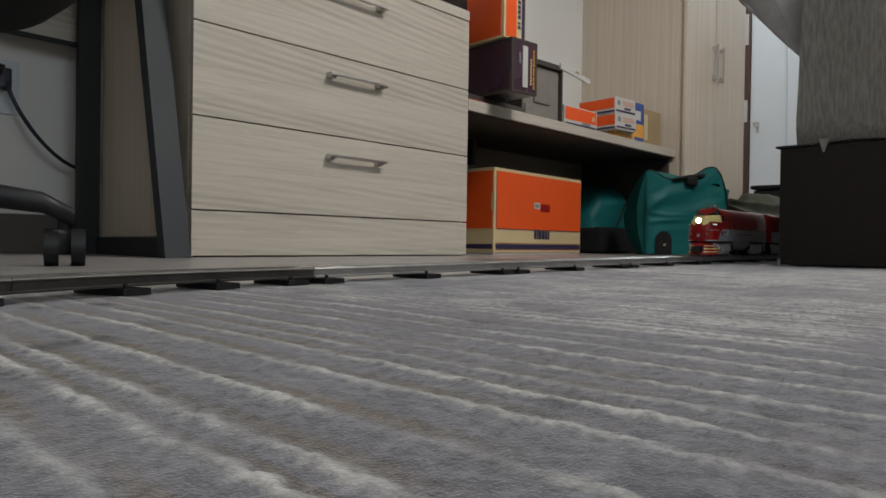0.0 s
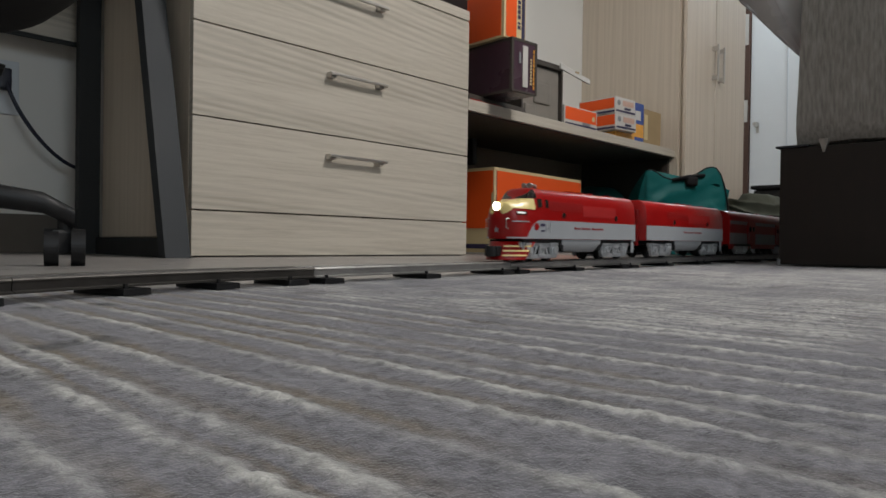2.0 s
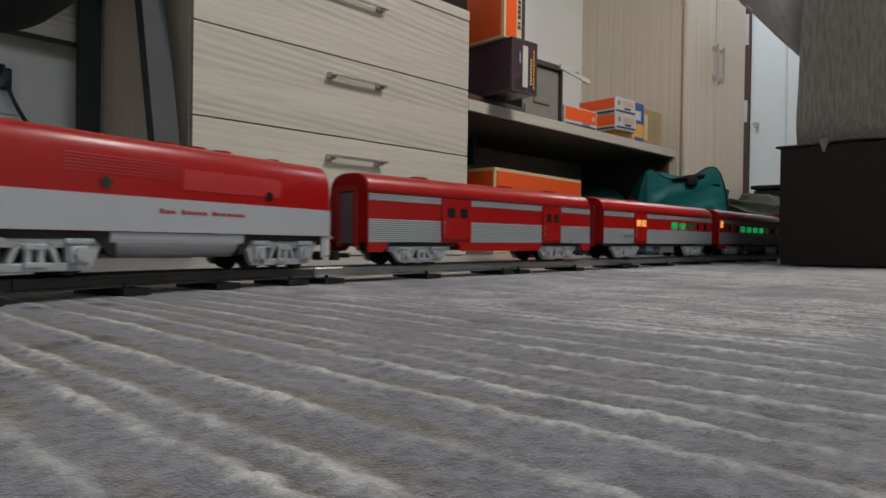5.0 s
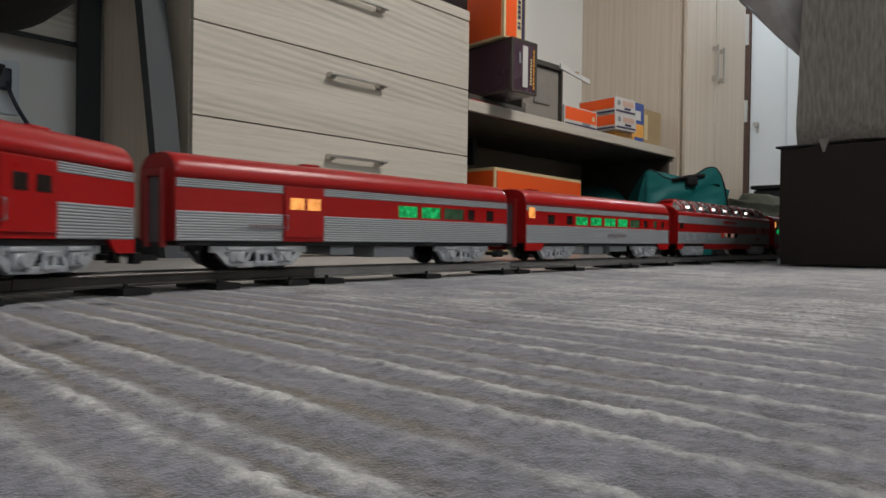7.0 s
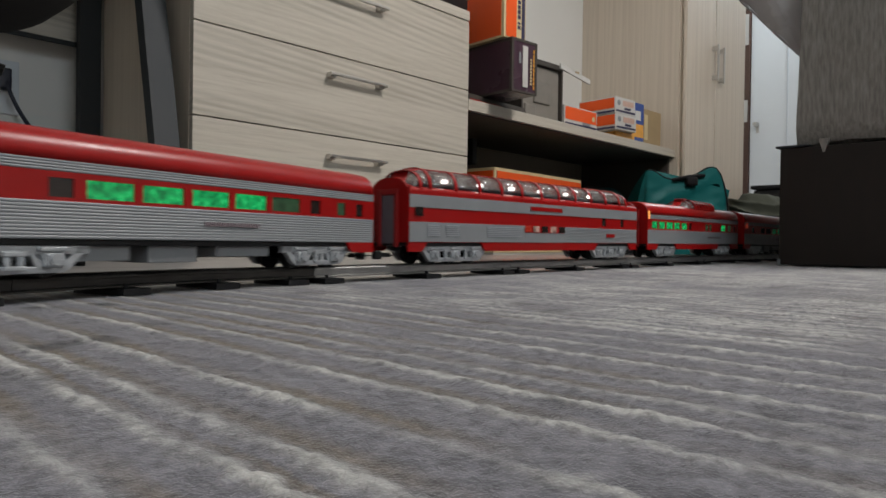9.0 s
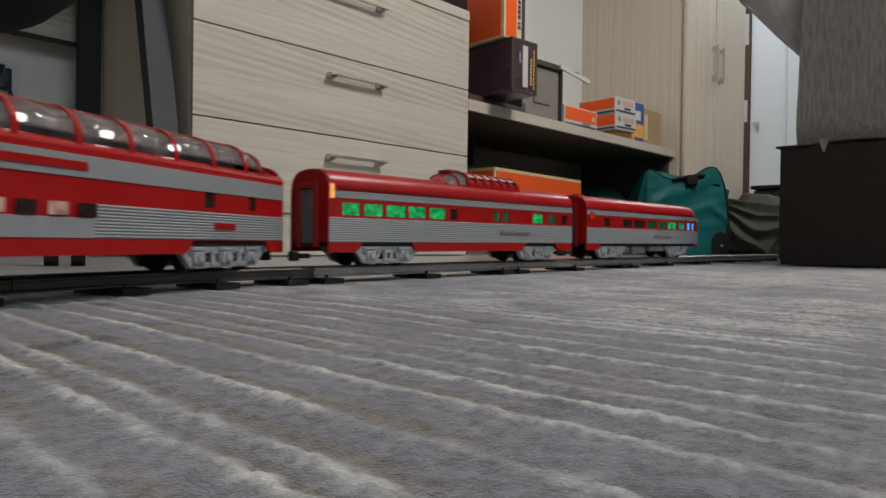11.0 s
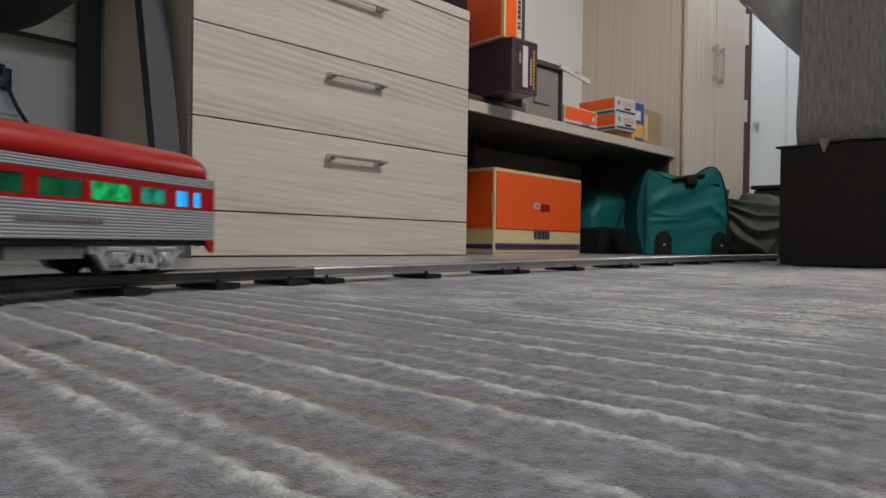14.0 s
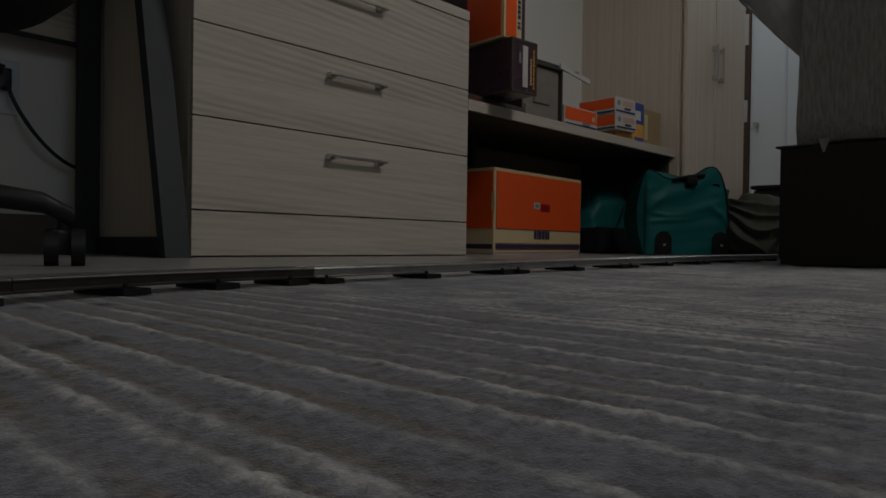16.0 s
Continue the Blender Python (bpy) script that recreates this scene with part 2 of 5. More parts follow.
def prism(bm, outline, axis, a, b):
    """A closed outline of (u, v) pushed along one axis from a to b."""
    def at(u, v, w):
        return {"x": (w, u, v), "y": (u, w, v), "z": (u, v, w)}[axis]
    r0 = [bm.verts.new(at(u, v, a)) for u, v in outline]
    r1 = [bm.verts.new(at(u, v, b)) for u, v in outline]
    n = len(outline)
    for i in range(n):
        j = (i + 1) % n
        bm.faces.new((r0[i], r0[j], r1[j], r1[i]))
    bm.faces.new(r0[::-1])
    bm.faces.new(r1)
    bmesh.ops.recalc_face_normals(bm, faces=bm.faces)
    return bm


def grid(bm, rows, close=False):
    vs = [[bm.verts.new(p) for p in row] for row in rows]
    for a, b in zip(vs, vs[1:]):
        n = len(a)
        for i in range(n if close else n - 1):
            j = (i + 1) % n
            bm.faces.new((a[i], a[j], b[j], b[i]))
    return vs


# ---- the room ----
def setting(name, bm, material, label, category):
    return tagged(part(name, bm, material), label, category, kind="structure")


X0, X1, Y0, Y1, H = -1.6, 5.5, -2.5, 2.2, 2.6
floor = setting("floor", boxes((X0, X1, Y0, Y1, -0.1, -0.004)), BASEB, "grey-brown wood laminate plank floor, slightly glossy", "floor")
setting("wall_north", boxes((X0, X1 + 0.12, Y1, Y1 + 0.12, -0.1, H)), WALL, "plain white painted wall behind desk and shelf", "wall")
setting("wall_west", boxes((X0 - 0.12, X0, Y0, Y1 + 0.12, -0.1, H)), WALL, "plain white painted wall", "wall")
setting("wall_south", boxes((X0, -1.0, Y0 - 0.12, Y0, -0.1, H), (0.6, X1, Y0 - 0.12, Y0, -0.1, H),
                            (-1.0, 0.6, Y0 - 0.12, Y0, -0.1, 1.3), (-1.0, 0.6, Y0 - 0.12, Y0, 2.2, H)),
        WALL, "unseen plain white wall with an added window opening", "wall")
DY0, DY1, DZ = 1.08, 1.985, 2.12
setting("wall_east", boxes((X1, X1 + 0.12, Y0 - 0.12, DY0, -0.1, H), (X1, X1 + 0.12, DY1, Y1, -0.1, H),
                           (X1, X1 + 0.12, DY0, DY1, DZ, H)), WALL, "plain white wall round the doorway", "wall")
setting("ceiling", boxes((X0, X1, Y0, Y1, H, H + 0.1)), CEIL, "plain white painted ceiling", "ceiling")
setting("baseboard", boxes((X0, 0.70, Y1 - 0.014, Y1, 0.0, 0.11), bev=0.002), BASEB,
        "dark grey baseboard along the wall", "baseboard")
door = tagged(new("door_1"), "white painted door in a dark brown frame", "door", kind="structure")
part("door_leaf", boxes((X1 - 0.012, X1 + 0.03, DY0 + 0.075, DY1 - 0.075, 0.004, DZ - 0.07), bev=0.003), DOORWHITE, door)
for n, b in (("jamb", (X1 - 0.03, X1 + 0.1, DY1 - 0.07, DY1, 0, DZ)), ("jamb", (X1 - 0.03, X1 + 0.1, DY0, DY0 + 0.07, 0, DZ)),
             ("lintel", (X1 - 0.03, X1 + 0.1, DY0 + 0.07, DY1 - 0.07, DZ - 0.07, DZ))):
    part(n, boxes(b, bev=0.004), DOORBROWN, door)
bm = rod(bmesh.new(), (X1 - 0.012, 1.853, 0.99), (X1 - 0.045, 1.853, 0.99), 0.012)
rod(bm, (X1 - 0.045, 1.853, 0.99), (X1 - 0.085, 1.853, 0.99), 0.020, 16, 0.015)
part("door_knob", bm, NICKEL, door, "round metal door knob")
part("lock_plate", boxes((X1 - 0.016, X1 - 0.012, 1.843, 1.863, 0.93, 1.01), bev=0.001), NICKEL, door)
part("seam", boxes((X1 - 0.0165, X1 - 0.0125, 1.637, 1.647, 0.01, DZ - 0.08)), SOCKET, door)
for z0, z1 in ((1.02, 1.19), (1.62, 1.86)):
    tagged(part("paper_notice", boxes((X1 - 0.0335, X1 - 0.0305, 1.925, 1.985, z0, z1)), WHITECARD),
           "small white paper notice stuck on the brown door frame", "notice", "notices")
lamp = thing("ceiling_light", pose(1.85, -0.40, H), "square white ceiling light with a glowing diffuser", "ceiling light")
part("frame", boxes((-0.33, 0.33, -0.33, 0.33, -0.05, 0), bev=0.006), SOCKET, lamp)
part("diffuser", boxes((-0.3, 0.3, -0.3, 0.3, -0.062, -0.05), bev=0.004), LAMPWHITE, lamp)
# unseen window, added to go with the fill light behind the camera
win = tagged(new("unseen_window"), "unseen white framed window added opposite the desk, beside a fill light", "window", kind="structure")
for b in ((-1.0, 0.6, -2.58, -2.52, 1.3, 1.35), (-1.0, 0.6, -2.58, -2.52, 2.15, 2.2), (-1.0, -0.95, -2.58, -2.52, 1.35, 2.15),
          (0.55, 0.6, -2.58, -2.52, 1.35, 2.15), (-0.225, -0.175, -2.58, -2.52, 1.35, 2.15)):
    part("window_frame", boxes(b, bev=0.004), SOCKET, win)


# ---- the rug: grey loop pile with cream ribs across it ----
def rise(x):
    """The rug and the track on it climb a little towards the bed, and the track comes down to the floor behind it."""
    up = 0.006 * max(0.0, min(x, 1.6) - 0.385)
    return up if x < 3.3 else max(0.0, up * (3.9 - x) / 0.6)


def rug_mesh():
    rng = np.random.default_rng(7)
    ribs = [0.012, 0.0435, 0.066, 0.080, 0.106, 0.1375, 0.1615, 0.180, 0.2015]
    while ribs[-1] < 3.4:
        ribs.append(ribs[-1] + rng.choice([0.0165, 0.022, 0.026, 0.031] if ribs[-1] < 0.30 else [0.0125, 0.015, 0.0175]))
    ribs = np.array([-0.02 - 0.026 * k for k in range(18)][::-1] + ribs)
    strength = rng.uniform(0.50, 1.0, len(ribs))
    for v, s in ((0.066, 1.0), (0.106, 0.9), (0.1375, 0.95), (0.080, 0.75), (0.1615, 0.85), (0.0435, 0.45), (0.180, 0.5)):
        strength[np.argmin(abs(ribs - v))] = s
    xs, x = [], -0.45
    while x < 3.4:
        xs.append(x)
        x += 0.0013 if 0.0 < x < 0.30 else (0.0022 if 0 < x < 0.62 else (0.003 if 0 < x < 1.5 else 0.009))
    ys, y = [], -0.62
    while y < 0.608:
        ys.append(y)
        y += 0.0021 if -0.02 < y < 0.30 else (0.004 if 0.2 < y else 0.03)
    ys.append(0.608)
    XX, YY = np.meshgrid(np.array(xs), np.array(ys))

    def lump(f, seed, amp=1.0):
        r = np.random.default_rng(seed)
        out = np.zeros_like(XX)
        for _ in range(14):
            a, k, p = r.uniform(0, 6.28), f * r.uniform(0.6, 1.6), r.uniform(0, 6.28)
            out += np.sin(k * (XX * math.cos(a) + YY * math.sin(a)) + p)
        return amp * out / 3.7
    wob = 0.0008 * lump(18, 1) + 0.0006 * lump(170, 2) + 0.0004 * lump(700, 12)
    at_x = XX + wob
    upper = np.clip(np.searchsorted(ribs, at_x), 1, len(ribs) - 1)
    near = np.where(abs(at_x - ribs[upper - 1]) < abs(at_x - ribs[upper]), upper - 1, upper)
    dist = at_x - ribs[near]
    s = strength[near] * np.clip(0.66 + 0.38 * lump(95, 3) + 0.28 * lump(18, 13), 0.08, 1.15)
    rib = s * np.exp(-(abs(dist) / (np.where(at_x > 0.31, 0.0046, 0.0028) * np.clip(1 + 0.25 * lump(240, 21) + 0.30 * lump(800, 22), 0.4, 1.8))) ** 2.4)
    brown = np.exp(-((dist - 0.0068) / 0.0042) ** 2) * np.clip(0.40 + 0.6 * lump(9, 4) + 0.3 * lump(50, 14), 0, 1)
    spots = np.clip(lump(110, 15) * 1.6 - 1.1, 0, 1) * np.clip(lump(14, 16) + 0.35, 0, 1)
    loops = 0.00045 * np.sin(XX * 2 * math.pi / 0.0042 + 1.5 * lump(90, 5)) * np.sin(YY * 2 * math.pi / 0.0052 + 1.5 * lump(90, 6))
    base = 0.002 + 0.006 * np.maximum(0.0, np.minimum(XX, 1.6) - 0.385)
    Z = base - 0.0006 + 0.0011 * rib - 0.0003 * brown - 0.0004 * spots + 0.6 * loops + 0.00025 * lump(45, 8) + 0.0002 * lump(420, 9)
    Z = np.where(YY > 0.52, np.minimum(Z, base - 0.0006), Z)
    ny, nx = XX.shape
    verts = np.stack([XX, YY, Z], -1).reshape(-1, 3)
    i = np.arange(nx * ny).reshape(ny, nx)
    quads = np.stack([i[:-1, :-1], i[:-1, 1:], i[1:, 1:], i[1:, :-1]], -1).reshape(-1, 4)
    # the turned-down rim
    rim = np.concatenate([i[0], i[1:, -1], i[-1, -2::-1], i[-2:0:-1, 0]])
    low = verts[rim].copy()
    low[:, 2] = 0.0
    verts = np.vstack([verts, low])
    n0 = nx * ny
    k = np.arange(len(rim))
    k2 = (k + 1) % len(rim)
    skirt = np.stack([rim[k2], rim[k], n0 + k, n0 + k2], -1)
    me = bpy.data.meshes.new("rug")
    me.from_pydata(verts.tolist(), [], np.vstack([quads, skirt]).tolist())
    for nm, arr in (("rib", rib), ("brown", brown), ("spots", spots)):
        at = me.attributes.new(nm, "FLOAT", "POINT")
        at.data.foreach_set("value", np.concatenate([arr.reshape(-1), np.zeros(len(rim))]).astype(np.float32))
    me.polygons.foreach_set("use_smooth", np.ones(len(me.polygons), bool))
    return me


def rug_material():
    m = bpy.data.materials.new("grey_ribbed_pile")
    m.use_nodes = True
    nt = m.node_tree
    b, L = nt.nodes["Principled BSDF"], nt.links.new
    co = nt.nodes.new("ShaderNodeTexCoord")

    def tex(scale, detail):
        n = nt.nodes.new("ShaderNodeTexNoise")
        n.inputs["Scale"].default_value, n.inputs["Detail"].default_value = scale, detail
        L(co.outputs["Object"], n.inputs["Vector"])
        return n.outputs["Fac"]

    def mixc(fac, a, c):
        mx = nt.nodes.new("ShaderNodeMix")
        mx.data_type = "RGBA"
        L(fac, mx.inputs[0])
        for sock, v in ((mx.inputs[6], a), (mx.inputs[7], c)):
            if isinstance(v, tuple):
                sock.default_value = (*v, 1)
            else:
                L(v, sock)
        return mx.outputs[2]

    def attr(nm):
        a = nt.nodes.new("ShaderNodeAttribute")
        a.attribute_name = nm
        return a.outputs["Fac"]
    ground = mixc(tex(26, 8), (0.080, 0.079, 0.090), (0.245, 0.238, 0.262))
    ground = mixc(tex(150, 4), ground, (0.165, 0.162, 0.180))
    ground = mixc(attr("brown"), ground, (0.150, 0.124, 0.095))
    ground = mixc(attr("spots"), ground, (0.05, 0.05, 0.052))
    pile = mixc(attr("rib"), ground, (0.45, 0.444, 0.424))
    fleck = tex(260, 5)
    rp = nt.nodes.new("ShaderNodeMapRange")
    rp.inputs[1].default_value, rp.inputs[2].default_value, rp.inputs[3].default_value, rp.inputs[4].default_value = 0.32, 0.68, 0.62, 1.30
    L(fleck, rp.inputs[0])
    ml = nt.nodes.new("ShaderNodeMix")
    ml.data_type, ml.blend_type = "RGBA", "MULTIPLY"
    ml.inputs[0].default_value = 1
    L(pile, ml.inputs[6])
    L(rp.outputs[0], ml.inputs[7])
    L(ml.outputs[2], b.inputs["Base Color"])
    bp = nt.nodes.new("ShaderNodeBump")
    bp.inputs["Strength"].default_value, bp.inputs["Distance"].default_value = 0.6, 0.0012
    L(tex(900, 2), bp.inputs["Height"])
    L(bp.outputs[0], b.inputs["Normal"])
    b.inputs["Roughness"].default_value = 0.95
    b.inputs["Specular IOR Level"].default_value = 0.15
    b.inputs["Sheen Weight"].default_value = 0.40
    b.inputs["Sheen Roughness"].default_value = 0.3
    return m


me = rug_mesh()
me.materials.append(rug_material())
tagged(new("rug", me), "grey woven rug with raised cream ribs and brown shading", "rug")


# ---- the drawer unit ----
CX0, CX1, CY = 0.793, 1.823, 1.61


def handle(parent, x0, x1, z, y):
    bm = bmesh.new()
    box(bm, x0, x1, y - 0.027, y - 0.018, z - 0.0045, z + 0.0045, bev=0.0012)
    h = part("handle", bm, NICKEL, parent, "slim brushed metal bar handle")
    for x in (x0 + 0.012, x1 - 0.022):
        part("post", boxes((x - 0.011, x + 0.011, y - 0.0195, y + 0.001, z - 0.010, z + 0.006), bev=0.0015), NICKEL, h)


unit = thing("drawer_unit", pose(0, 0, 0), "pale oak laminate drawer unit with slim metal handles", "drawer unit")
for b in ((CX0, CX0 + 0.018, CY + 0.021, 2.19, 0.0, 0.835), (CX1 - 0.018, CX1, CY + 0.021, 2.19, 0.0, 0.835)):
    part("side_panel", boxes(b, bev=0.001), OAK_V, unit)
part("rear_panel", boxes((CX0 + 0.018, CX1 - 0.018, 2.172, 2.19, 0, 0.835)), OAK_V, unit)
part("top_panel", boxes((CX0, CX1, CY - 0.002, 2.19, 0.838, 0.872), bev=0.0015), OAK_H, unit)
part("plinth_panel", boxes((CX0, CX1, CY, CY + 0.019, 0.004, 0.117), bev=0.001), OAK_H, unit)
for z0, z1, zh in ((0.121, 0.353, 0.300), (0.357, 0.589, 0.538), (0.593, 0.834, 0.778)):
    d = part("drawer", boxes((CX0, CX1, CY, CY + 0.019, z0, z1), bev=0.001), OAK_H, unit)
    handle(d, 1.199, 1.419, zh - 0.007, CY)

clut = thing("game_case", pose(1.66, 1.83, 0.872, 0, 0, 8), "dark printed case with yellow edging lying on the drawer unit", "case")
part("tray", boxes((-0.15, 0.15, -0.22, 0.2, 0.0, 0.05), bev=0.004), BLACKPL, clut)
part("lid", boxes((-0.154, 0.154, -0.226, 0.204, 0.05, 0.09), bev=0.004), BROWNCARD, clut)

# ---- the long shelf and the wardrobe ----
shelf = thing("bench_shelf", pose(0, 0, 0), "long pale laminate shelf fixed between drawer unit and wardrobe", "shelf")
part("board", boxes((CX1 + 0.002, 3.511, CY, 2.2, 0.522, 0.562), bev=0.0015), OAK_H, shelf)
# two dark sheets put the recess's shade into colour: underside and wardrobe side
part("underside_shade", boxes((CX1 + 0.006, 3.507, CY + 0.012, 2.176, 0.517, 0.5215)), BROWNDARK, shelf, "dark sheet added to deepen the shade under the shelf")
part("end_shade", boxes((3.488, 3.509, CY + 0.03, 2.176, 0.004, 0.516), bev=0.001), BROWNDARK, shelf, "dark sheet added for the shade on the wardrobe side below the shelf")
part("bracket", boxes((2.3, 2.33, 2.0, 2.176, 0.40, 0.5165), bev=0.003), BLACKPL, shelf, "small black bracket")
# back panel carries the shade under the shelf as a darker brown
part("back_panel", boxes((CX1 + 0.002, 3.511, 2.178, 2.198, 0.004, 0.516)), SHADEBOARD, shelf, "laminate back panel under the shelf, its colour darkened for shade")

WY = 1.555
ward = thing("wardrobe", pose(0, 0, 0), "tall pale oak laminate wardrobe with two closed doors", "wardrobe")
bm = bmesh.new()
box(bm, 3.513, 4.365, WY + 0.022, 2.198, 0.0, 2.45)
bmesh.ops.bevel(bm, geom=[e for e in bm.edges if abs(e.verts[0].co.z - e.verts[1].co.z) > 1 and min(v.co.x for v in e.verts) < 3.6
                          and min(v.co.y for v in e.verts) < 1.7], offset=0.02, segments=4, affect="EDGES")
part("carcass", bm, OAK_V, ward)
part("shadow_strip", boxes((3.885, 3.92, WY + 0.014, WY + 0.0215, 0.06, 2.42)), BLACKPL, ward)
for a, b, hx in ((3.516, 3.898, 3.858), (3.906, 4.36, 3.946)):
    d = part("door", boxes((a, b, WY, WY + 0.02, 0.05, 2.43), bev=0.002), OAK_V, ward)
    bm = bmesh.new()
    box(bm, hx - 0.006, hx + 0.006, WY - 0.036, WY - 0.026, 0.985, 1.19, bev=0.0015)
    h = part("handle", bm, NICKEL, d, "upright brushed metal bar handle")
    for z in (1.005, 1.17):
        part("post", boxes((hx - 0.007, hx + 0.007, WY - 0.03, WY + 0.001, z - 0.012, z + 0.012), bev=0.001), NICKEL, h)


# ---- cartons ----
def carton(name, m, label, group, w, d, h, front, end, bands=True, band_h=0.16, edge=0.012):
    """A card box: w along x, d along y, h up. Front faces -y, the end faces -x."""
    c = thing(name, m, label, "box", group)
    part("body", boxes((0, w, 0, d, 0, h), bev=0.002), CREAM if bands else front, c)
    if bands:
        e = edge
        for z0, z1, mt, nm in ((h * band_h, h - e, front, "colour_panel"), (h * 0.045, h * 0.10, NAVY, "dark_band")):
            part(nm, boxes((e, w - e * 0.4, -0.0012, 0.0005, z0, z1)), mt, c)
            part(nm, boxes((-0.0012, 0.0005, e * 0.5, d - e, z0, z1)), end if nm == "colour_panel" else mt, c)
    return c


big = carton("large_orange_carton", pose(2.107, 1.715, 0.008, 0, 0, 3.0), "large orange and cream train carton on the floor under the shelf",
             "train cartons", 0.700, 0.36, 0.343, ORANGE, ORANGE, band_h=0.285, edge=0.013)
part("corner_flap", boxes((-0.003, 0.010, -0.003, 0.012, 0.17, 0.24), bev=0.001), CREAM, big)
part("sticker", boxes((0.290, 0.338, -0.0026, -0.0012, 0.189, 0.216)), WHITECARD, big, "small white price sticker")
part("sticker_code", boxes((0.298, 0.330, -0.0034, -0.0026, 0.195, 0.210)), SILVER, big)
part("shiny_patch", boxes((0.342, 0.418, -0.002, -0.0012, 0.178, 0.212)), RED, big)
x = 0.294
for wd in (0.016, 0.008, 0.022, 0.022, 0.016, 0.015):
    part("printed_mark", boxes((x, x + wd, -0.0022, -0.0012, 0.058, 0.093)), NAVY, big)
    x += wd + 0.005
for z in (0.037, 0.012):
    part("red_line", boxes((0.013, 0.690, -0.0020, -0.0012, z, z + 0.002)), REDDARK, big)
part("printed_outline", boxes((0.013, 0.0155, -0.0020, -0.0012, 0.098, 0.330), (0.0155, 0.690, -0.0020, -0.0012, 0.0955, 0.0985)), NAVY, big)
part("base_strip", boxes((0.004, 0.696, 0.004, 0.35, -0.008, 0.0)), WHITECARD, big)

# dark purple carton jutting over the shelf's edge; the tall orange one stands on it
# added flat carton, coloured dark to give the shade below the purple box
low = thing("shaded_flat_carton", pose(1.86, 1.64, 0.562, 0, 0, 2), "flat added carton, coloured dark for the shade under the dark box", "box", "train cartons")
part("body", boxes((0, 0.36, 0, 0.3, 0, 0.031), bev=0.002), BROWNDARK, low)
part("side_print", boxes((0.01, 0.2, -0.0012, 0.0005, 0.004, 0.014)), REDDARK, low)
pur = thing("dark_carton", pose(1.932, 1.50, 0.5945, 0, 0, -5), "dark purple card box with black bound edges on the shelf", "box", "train cartons")
part("body", boxes((0, 0.135, 0, 0.5, 0, 0.192), bev=0.003), PURPLE, pur)
for b in ((-0.0015, 0.010, -0.0015, 0.01, 0.0, 0.1935), (0.126, 0.1365, -0.0015, 0.01, 0.0, 0.1935), (0.0, 0.135, -0.0015, 0.004, 0.183, 0.1935),
          (0.0, 0.135, -0.0015, 0.004, -0.0008, 0.008), (-0.0015, 0.004, 0.01, 0.5, 0.183, 0.1935), (-0.0015, 0.004, 0.01, 0.5, -0.0008, 0.008)):
    part("edge_binding", boxes(b, bev=0.0008), BROWNDARK, pur)
part("label", boxes((0.056, 0.083, -0.0028, 0.0005, 0.022, 0.172)), WHITECARD, pur, "long white paper label")
part("label", boxes((0.036, 0.046, -0.0028, 0.0005, 0.105, 0.145)), SILVER, pur)
for k in range(9):
    part("printed_mark", boxes((0.098, 0.106, -0.0024, 0.0005, 0.035 + k * 0.011, 0.042 + k * 0.011)), CREAM, pur)
    part("printed_mark", boxes((0.114, 0.120, -0.0024, 0.0005, 0.020 + k * 0.0165, 0.033 + k * 0.0165)), YELLOWCARD, pur)
tall = thing("tall_orange_carton", pose(1.915, 1.525, 0.789, 0, 0, -4), "orange and cream train carton standing on end on the dark box", "box", "train cartons")
part("body", boxes((0, 0.118, 0, 0.44, 0, 0.345), bev=0.002), CREAM, tall)
part("colour_panel", boxes((0.010, 0.066, -0.0014, 0.0005, 0.006, 0.34)), ORANGE, tall)
part("colour_panel", boxes((-0.0014, 0.0005, 0.014, 0.43, 0.008, 0.337)), ORANGE, tall)
part("dark_band", boxes((0.095, 0.112, -0.0014, 0.0005, 0.0, 0.345)), NAVY, tall)
for k, wd in enumerate((0.014, 0.007, 0.015, 0.016, 0.014, 0.013)):
    part("printed_mark", boxes((0.074, 0.088, -0.0016, 0.0005, 0.042 + k * 0.0185, 0.042 + k * 0.0185 + wd)), NAVY, tall)

opened = thing("opened_carton", pose(2.205, 1.66, 0.562, 0, 0, -3), "opened grey carton on its side with a white flap", "box", "train cartons")
part("shell", boxes((0, 0.275, 0.11, 0.12, 0, 0.25), (0, 0.275, 0, 0.11, 0.0, 0.006), (0, 0.275, 0, 0.11, 0.228, 0.25), (0.266, 0.275, 0, 0.11, 0.006, 0.228),
                    (0, 0.01, 0, 0.11, 0.006, 0.228), bev=0.002), BROWNDARK, opened)
part("moulded_tray", boxes((0.012, 0.264, 0.014, 0.108, 0.008, 0.226), (0.09, 0.2, 0.006, 0.02, 0.07, 0.16), (0.03, 0.10, 0.004, 0.02, 0.012, 0.06), bev=0.008), GREYCARD, opened)
bm = prism(bmesh.new(), [(0.245, 0.236), (0.245, 0.258), (0.465, 0.224), (0.463, 0.203)], "y", -0.010, -0.002)
part("flap", bm, WHITECARD, opened, "thin white card flap")
part("tape", boxes((0.35, 0.375, -0.0125, -0.0098, 0.2345, 0.2415)), BROWNCARD, opened)


